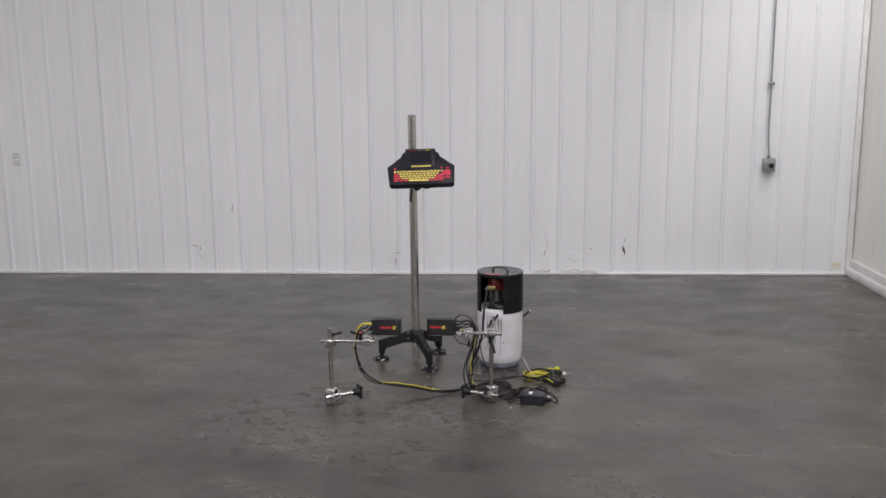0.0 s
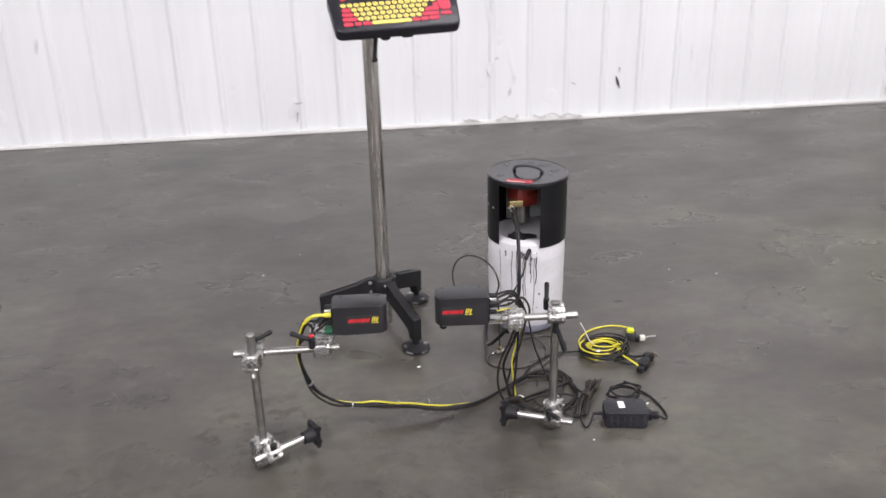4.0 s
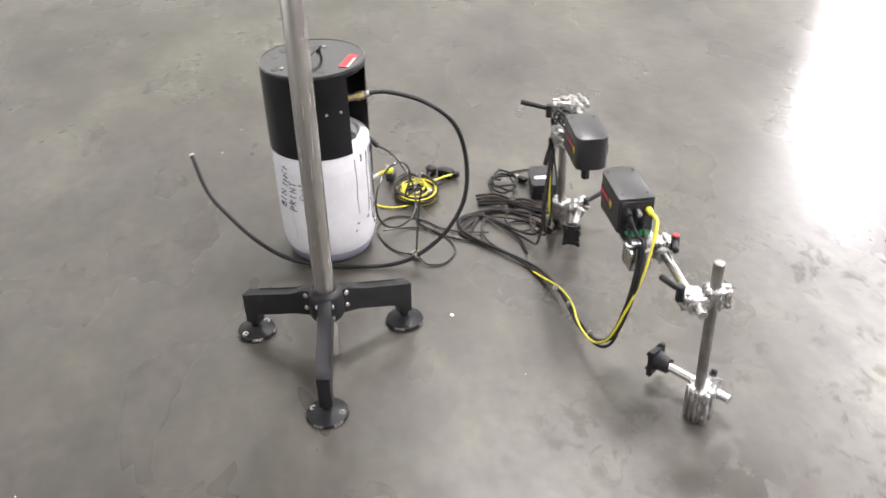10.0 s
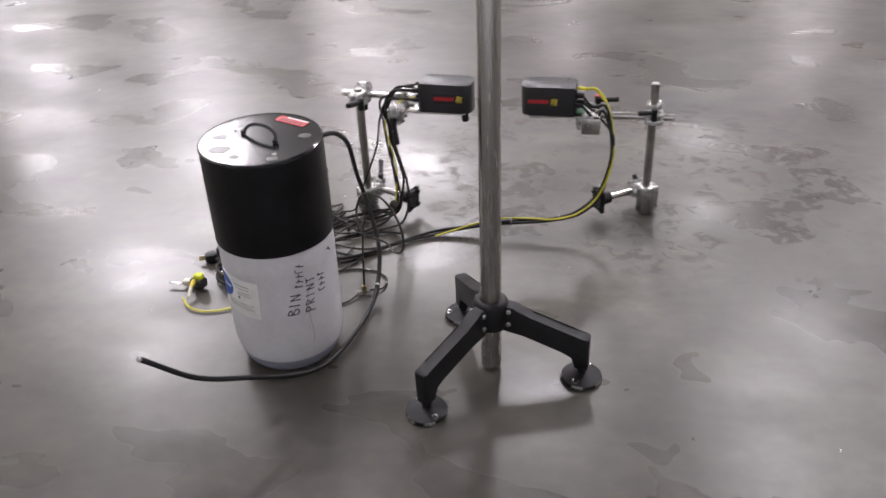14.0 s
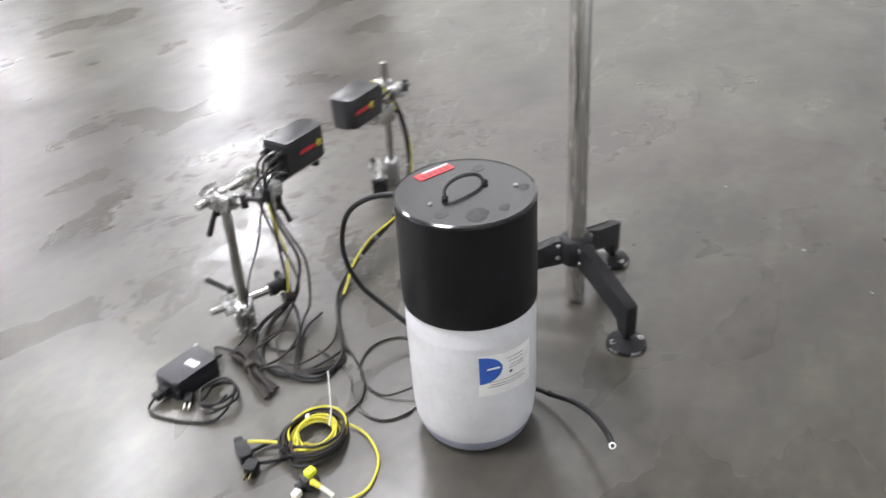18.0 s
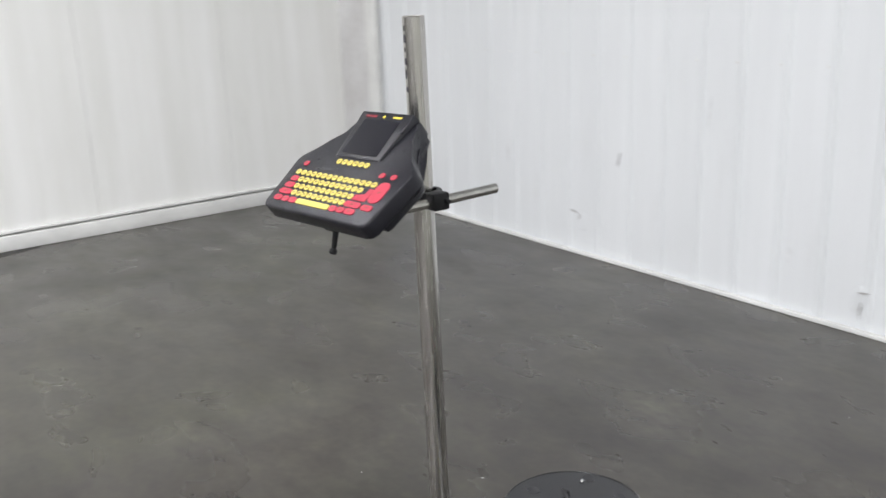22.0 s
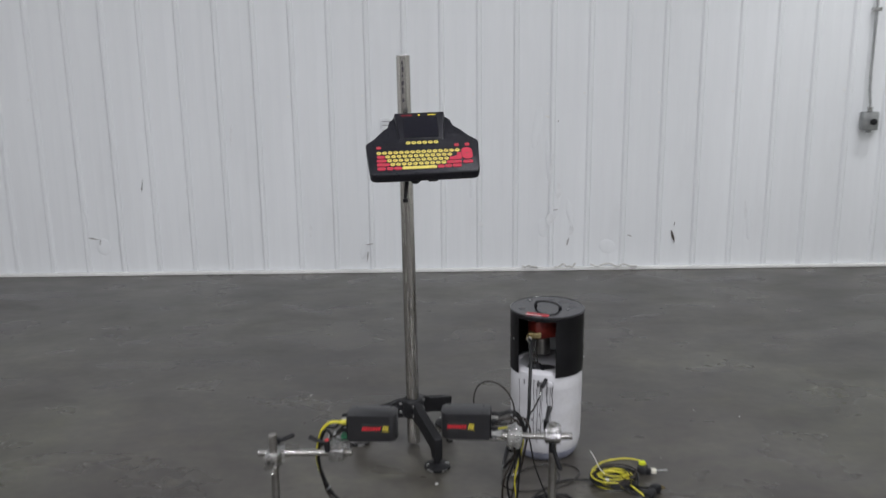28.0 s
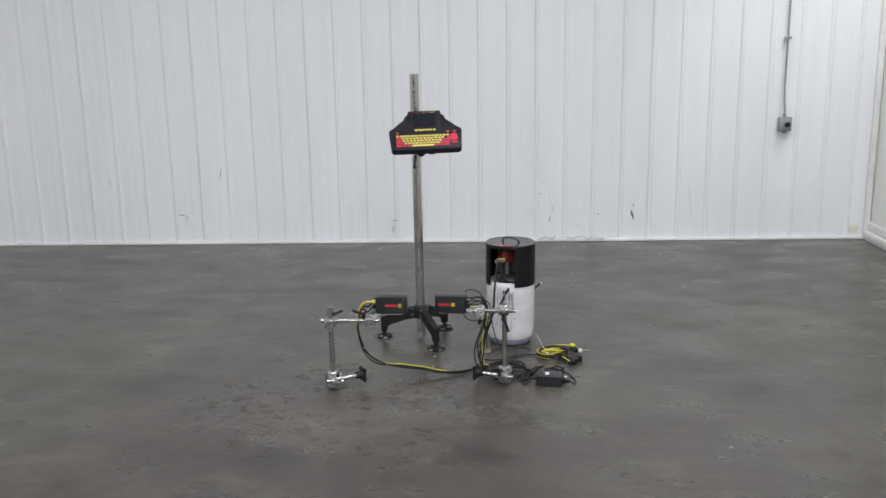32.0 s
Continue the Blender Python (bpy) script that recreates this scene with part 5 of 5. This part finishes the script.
b3c = cable("grey-brown cable bundled along the yellow one", jig([tuple(H1 @ Vector((-0.098, -0.012, 0.026))), (-0.04, 5.52, 0.37)] + [(a - 0.002, b + 0.002, max(0.006, c - 0.010)) for a, b, c in LOOP[1:]] + [(0.760, 5.745, 0.008), (0.800, 5.690, 0.008), (0.782, 5.620, 0.010), (0.730, 5.575, 0.012), (0.655, 5.545, 0.020), (0.585, 5.560, 0.060)], 0.004, 4), 0.0038, BROWN)
# leads that hang from the other head into the tangle
hang = [((0.497, 5.515, 0.447), (0.555, 5.535, 0.455), (0.583, 5.552, 0.400), (0.581, 5.553, 0.345), (0.572, 5.561, 0.283), (0.545, 5.582, 0.200), (0.541, 5.585, 0.142), (0.560, 5.572, 0.072), (0.590, 5.552, 0.035), (0.648, 5.518, 0.012), (0.735, 5.553, 0.008), (0.792, 5.629, 0.008), (0.801, 5.696, 0.008), (0.765, 5.740, 0.008), (0.707, 5.767, 0.008), (0.640, 5.782, 0.008)),
        ((0.497, 5.492, 0.447), (0.560, 5.515, 0.440), (0.586, 5.545, 0.380), (0.577, 5.556, 0.340), (0.556, 5.573, 0.269), (0.529, 5.594, 0.179), (0.523, 5.599, 0.101), (0.545, 5.604, 0.035), (0.590, 5.612, 0.012), (0.650, 5.640, 0.008), (0.705, 5.678, 0.008), (0.770, 5.722, 0.010), (0.768, 5.790, 0.008), (0.700, 5.806, 0.008)),
        ((0.497, 5.538, 0.447), (0.565, 5.555, 0.450), (0.590, 5.556, 0.390), (0.583, 5.552, 0.330), (0.579, 5.555, 0.247), (0.574, 5.559, 0.159), (0.570, 5.562, 0.093), (0.580, 5.560, 0.045), (0.640, 5.540, 0.010), (0.709, 5.581, 0.008), (0.724, 5.644, 0.010), (0.683, 5.662, 0.014), (0.612, 5.640, 0.010), (0.540, 5.634, 0.008)),
        ((0.497, 5.528, 0.415), (0.545, 5.532, 0.415), (0.591, 5.546, 0.427), (0.607, 5.533, 0.394), (0.599, 5.541, 0.346), (0.585, 5.560, 0.250), (0.560, 5.578, 0.160), (0.553, 5.583, 0.090), (0.575, 5.570, 0.040), (0.640, 5.575, 0.010), (0.685, 5.588, 0.012), (0.777, 5.571, 0.008), (0.802, 5.615, 0.008), (0.747, 5.655, 0.014), (0.660, 5.640, 0.016), (0.660, 5.590, 0.018), (0.720, 5.565, 0.014)),
        ((0.497, 5.502, 0.413), (0.555, 5.53, 0.400), (0.588, 5.555, 0.350), (0.574, 5.563, 0.270), (0.566, 5.566, 0.200), (0.572, 5.562, 0.120), (0.576, 5.558, 0.070)),
        ((0.497, 5.537, 0.415), (0.57, 5.562, 0.425), (0.603, 5.553, 0.365), (0.628, 5.534, 0.259), (0.664, 5.515, 0.163), (0.690, 5.516, 0.100), (0.720, 5.520, 0.030), (0.770, 5.520, 0.012), (0.790, 5.545, 0.014))]
for k, p in enumerate(hang):
    cable(("black cable hanging from the print head into the tangle", "brown-black cable hanging from the print head", "black cable hanging from the print head into the tangle", "brown-black cable hanging from the print head",
           "yellow lead hanging from the print head", "thin black lead slanting from the head to the floor")[k], jig(list(p), 0.003, 30 + k), (0.0040, 0.0037, 0.0038, 0.0034, 0.0025, 0.0028)[k], (CABLE, BROWN, CABLE, BROWN, YELLOW, CABLE)[k])
tw = thing("cable_tie_knot", (0.578, 5.560, 0), "pale tie wrapped round the hanging cables", "cable tie")
part("tie_band", rod(B(), (-0.012, 0.006, 0.062), (0.012, -0.006, 0.070), 0.014, 12), BROWN, tw)
part("tie_tail", tube(B(), [(0.0, 0.0, 0.075), (0.010, -0.012, 0.085), (0.022, -0.016, 0.080)], 0.0016, 6, 4), CLEAR, tw)
# loose coil and strands on the floor by the bracket
for k, (cx, cy, rx, ry, turns, m, r) in enumerate(((0.945, 5.612, 0.050, 0.040, 3.3, CABLE, 0.0033),)):
    n = int(turns * 9)
    pts = [(cx + rx * (1 + 0.13 * math.sin(i * 1.9 + k)) * math.cos(2 * math.pi * i / 9 + k), cy + ry * (1 + 0.13 * math.cos(i * 2.3)) * math.sin(2 * math.pi * i / 9 + k), 0.006 + 0.010 * abs(math.sin(i * 0.9 + k)) + 0.001 * i) for i in range(n + 1)]
    cable("loosely coiled dark cable on the floor", pts, r, m, step=5)
cable("dark cable strand in the floor tangle", [(0.700, 5.800, 0.008), (0.770, 5.800, 0.008), (0.800, 5.740, 0.008), (0.790, 5.680, 0.020), (0.820, 5.640, 0.016), (0.850, 5.690, 0.016)], 0.0034, CABLE)
cable("dark cable strand in the floor tangle", [(0.560, 5.700, 0.010), (0.630, 5.735, 0.010), (0.700, 5.740, 0.016), (0.760, 5.700, 0.010), (0.740, 5.640, 0.010), (0.700, 5.600, 0.020)], 0.0032, BROWN)
cable("thin dark cable from the tangle to the coil beside the pail", [(0.640, 5.775, 0.008), (0.660, 5.815, 0.005), (0.716, 5.880, 0.005), (0.785, 5.922, 0.005), (0.847, 5.922, 0.006), (0.900, 5.905, 0.014)], 0.0030, CABLE)
vc = thing("cable_bundle", (0, 0, 0), "folded dark cable tied into a bundle with tape", "cable")
for k in range(6):
    dx = 0.0075 * (k - 2.5)
    part("cable_fold", tube(B(), [(0.776 + dx, 5.520, 0.008 + 0.004 * (k % 2)), (0.796 + dx, 5.570, 0.014 + 0.007 * (k % 3)), (0.820 + dx * 0.6, 5.612, 0.018 + 0.006 * (k % 2)), (0.850 + dx, 5.660, 0.014 + 0.007 * (k % 3)), (0.872 + dx * 1.3, 5.716, 0.008 + 0.005 * (k % 2))], 0.0042, 7, 5), BROWN if k % 3 else CABLE, vc)
part("tape", rod(B(), (0.814, 5.603, 0.019), (0.826, 5.622, 0.019), 0.0185, 14, bevel=0.003), BROWN, vc)

# ---- power supply ----
psu = thing("power_supply", (0.912, 5.488, 0), "black power brick with a white label lying on the floor", "power supply", yaw=-9)
part("case", prism(B(), rounded(0.134, 0.086, 0.010), 0.001, 0.053, None, 0.006, 0, 3), CASE, psu, "black plastic case")
part("label", box(B(), (-0.022, -0.008, 0.053), (-0.002, 0.028, 0.0538), Matrix.Rotation(radians(4), 4, "Z")), WLAB, psu, "white sticker", smooth=False)
for i in range(6):
    part("vent_rib", box(B(), (-0.05 + i * 0.02, -0.0440, 0.012), (-0.044 + i * 0.02, -0.0425, 0.043)), DARKIN, psu, smooth=False)
part("seam", box(B(), (-0.0676, -0.0436, 0.0270), (0.0676, 0.0436, 0.0280)), DARKIN, psu, smooth=False)
part("inlet", box(B(), (0.0660, -0.015, 0.010), (0.083, 0.015, 0.034), None, 0.002), BLACK, psu)
part("inlet_plug", box(B(), (0.083, -0.012, 0.012), (0.106, 0.012, 0.030), None, 0.004), BLACK, psu)
part("strain_relief", rod(B(), (-0.066, 0.005, 0.024), (-0.100, 0.008, 0.020), 0.006, 12, r2=0.004), BLACK, psu)
cable("thin black lead of the power brick", [(0.817, 5.511, 0.020), (0.796, 5.475, 0.008), (0.780, 5.462, 0.006), (0.776, 5.500, 0.008), (0.790, 5.545, 0.020)], 0.0030, CABLE)
cable("black mains lead curling from the power brick", [(1.015, 5.472, 0.021), (1.040, 5.472, 0.006), (1.050, 5.510, 0.005), (1.036, 5.590, 0.005), (1.005, 5.645, 0.006), (0.96, 5.655, 0.014)], 0.0034, CABLE)
wp = thing("mains_plug", (0.985, 5.548, 0), "small black mains plug with bright prongs on the floor", "plug", yaw=32)
part("body", box(B(), (-0.030, -0.011, 0.003), (0.006, 0.011, 0.021), None, 0.005), BLACK, wp)
for dy in (-0.006, 0.006):
    part("prong", box(B(), (0.006, dy - 0.0015, 0.009), (0.026, dy + 0.0015, 0.015)), CLEAR, wp, "bright prong", smooth=False)

# ---- yellow extension coil beside the pail ----
coil = thing("yellow_cable_coil", (0.955, 5.905, 0), "yellow and black cable wound in a flat coil on the floor", "cable")
rnd = random.Random(77)
for nm, m, turns, r0, rr, z0 in (("yellow_winding", YELLOW, 8, 0.057, 0.0026, 0.010), ("black_winding", CABLE, 5, 0.068, 0.0036, 0.006), ("crossing_winding", BROWN, 3, 0.058, 0.0034, 0.026)):
    pts = []
    for k in range(turns):
        g, ox, oy, tilt, ph = r0 * rnd.uniform(0.72, 1.22), rnd.uniform(-0.012, 0.012), rnd.uniform(-0.010, 0.010), rnd.uniform(0, 0.010), rnd.uniform(0, 6.28)
        for i in range(12):
            t = 2 * math.pi * i / 12
            pts.append((ox + g * math.cos(t) * 1.12, oy + g * math.sin(t) * 0.95, z0 + 0.0032 * k + tilt * (1 + math.cos(t - ph))))
    part(nm, tube(B(), pts, rr, 8, 4), m, coil)
part("tie_bag", box(B(), (-0.052, -0.030, 0.026), (-0.036, -0.020, 0.040), Matrix.Rotation(radians(25), 4, "Z"), 0.005), WLAB, coil, "pale plastic wrap")
part("long_tie", tube(B(), [(-0.030, 0.018, 0.030), (-0.050, 0.013, 0.055), (-0.070, 0.002, 0.10), (-0.089, -0.010, 0.136)], 0.0018, 6, 5), WLAB, coil, "upright white cable tie end")
cable("yellow lead from the coil to the lime plug", [(0.885, 5.935, 0.012), (0.893, 6.00, 0.006), (0.945, 6.065, 0.005), (1.02, 6.092, 0.005), (1.072, 6.078, 0.007), (1.103, 6.043, 0.012)], 0.0030, YELLOW)
cable("black lead from the coil to the dark plug", [(0.985, 5.845, 0.016), (1.02, 5.81, 0.008), (1.05, 5.80, 0.012), (1.065, 5.795, 0.016)], 0.0045, CABLE)
cable("yellow lead end at the dark plug", [(1.005, 5.86, 0.02), (1.03, 5.80, 0.022), (1.045, 5.77, 0.020)], 0.0036, YELLOW)
lp = thing("lime_plug", (1.078, 5.975, 0), "dark cable plug with a lime-yellow cap on the floor", "plug", yaw=-25)
part("body", box(B(), (-0.019, -0.017, 0.006), (0.019, 0.015, 0.038), None, 0.008), CUPRUB, lp, "dark rubber plug body")
part("lime_cap", box(B(), (-0.016, -0.008, 0.036), (0.010, 0.013, 0.052), Matrix.Rotation(radians(15), 4, "Z"), 0.005), YPLUG, lp, "lime-yellow cap")
part("clear_plug", box(B(), (0.030, -0.014, 0.006), (0.052, 0.004, 0.024), Matrix.Rotation(radians(24), 4, "Z"), 0.004), CLEAR, lp, "pale translucent plug")
part("blade", box(B(), (0.050, -0.012, 0.012), (0.096, -0.001, 0.0155), Matrix.Rotation(radians(30), 4, "Z"), 0.0015), ZINC, lp, "bright metal blade")
part("dark_clip", box(B(), (0.012, -0.010, 0.004), (0.034, 0.010, 0.026), None, 0.005), BLACK, lp)
part("amber_coupling", rod(B(), (0.004, 0.016, 0.034), (-0.006, 0.038, 0.028), 0.0075, 14, r2=0.006, bevel=0.002), YLAB, lp, "amber coupling")
part("clear_sleeve", rod(B(), (-0.006, 0.038, 0.028), (-0.020, 0.064, 0.012), 0.0055, 12, bevel=0.001), CLEAR, lp, "pale clear sleeve")
dp = thing("dark_mains_plug", (1.068, 5.787, 0), "black mains plug with brass pins on the floor", "plug", yaw=55)
part("body", prism(B(), rounded(0.056, 0.030, 0.008), 0.003, 0.030, None, 0.004), BLACK, dp)
part("grip", box(B(), (-0.048, -0.011, 0.006), (-0.028, 0.011, 0.026), None, 0.004), BLACK, dp)
dq = thing("dark_mains_plug", (1.098, 5.832, 0), "black mains plug with brass pins on the floor", "plug", yaw=20)
part("body", prism(B(), rounded(0.036, 0.028, 0.008), 0.003, 0.028, None, 0.004), BLACK, dq)
for dy in (-0.006, 0.006):
    part("pin", box(B(), (0.018, dy - 0.001, 0.012), (0.036, dy + 0.001, 0.019)), BRASS, dq, "brass pin", smooth=False)
cable("black lead between plug and coil", [(1.08, 5.84, 0.016), (1.05, 5.86, 0.006), (1.02, 5.885, 0.008), (0.99, 5.93, 0.014)], 0.0042, CABLE)

# ---- small litter on the floor ----
rnd = random.Random(9)
bm = B()
spots = [(0.295, 5.905, 0.009), (0.79, 5.40, 0.006), (1.42, 6.55, 0.004), (1.60, 6.48, 0.004), (-0.15, 6.95, 0.003), (-0.6, 6.45, 0.003), (-0.3, 6.75, 0.006)]
for _ in range(10):
    spots.append((rnd.uniform(-2.2, 2.6), rnd.uniform(4.2, 8.4), rnd.uniform(0.001, 0.0022)))
for x, y0, s in spots:
    o = [(s * rnd.uniform(0.5, 1) * math.cos(t), s * 0.7 * rnd.uniform(0.5, 1) * math.sin(t)) for t in [2 * math.pi * i / 7 for i in range(7)]]
    prism(bm, o, 0.0004, 0.0016 + min(s, 0.01) * 0.15, Matrix.Translation((x, y0, 0)) @ Matrix.Rotation(rnd.uniform(0, 6), 4, "Z"))
solo("floor_chips", bm, WLAB, "pale paint chips and grit scattered on the floor", "debris", "stuff", smooth=False)
o = [(-4.690, 4.66), (-4.60, 4.62), (-4.46, 4.66), (-4.42, 4.78), (-4.46, 4.95), (-4.43, 5.15), (-4.50, 5.4), (-4.52, 5.7), (-4.57, 6.05), (-4.65, 6.3), (-4.690, 6.3)]
solo("floor_stain", prism(B(), o, 0.0003, 0.001), OILY, "dark oily stain along the foot of the wall", "stain", smooth=False)
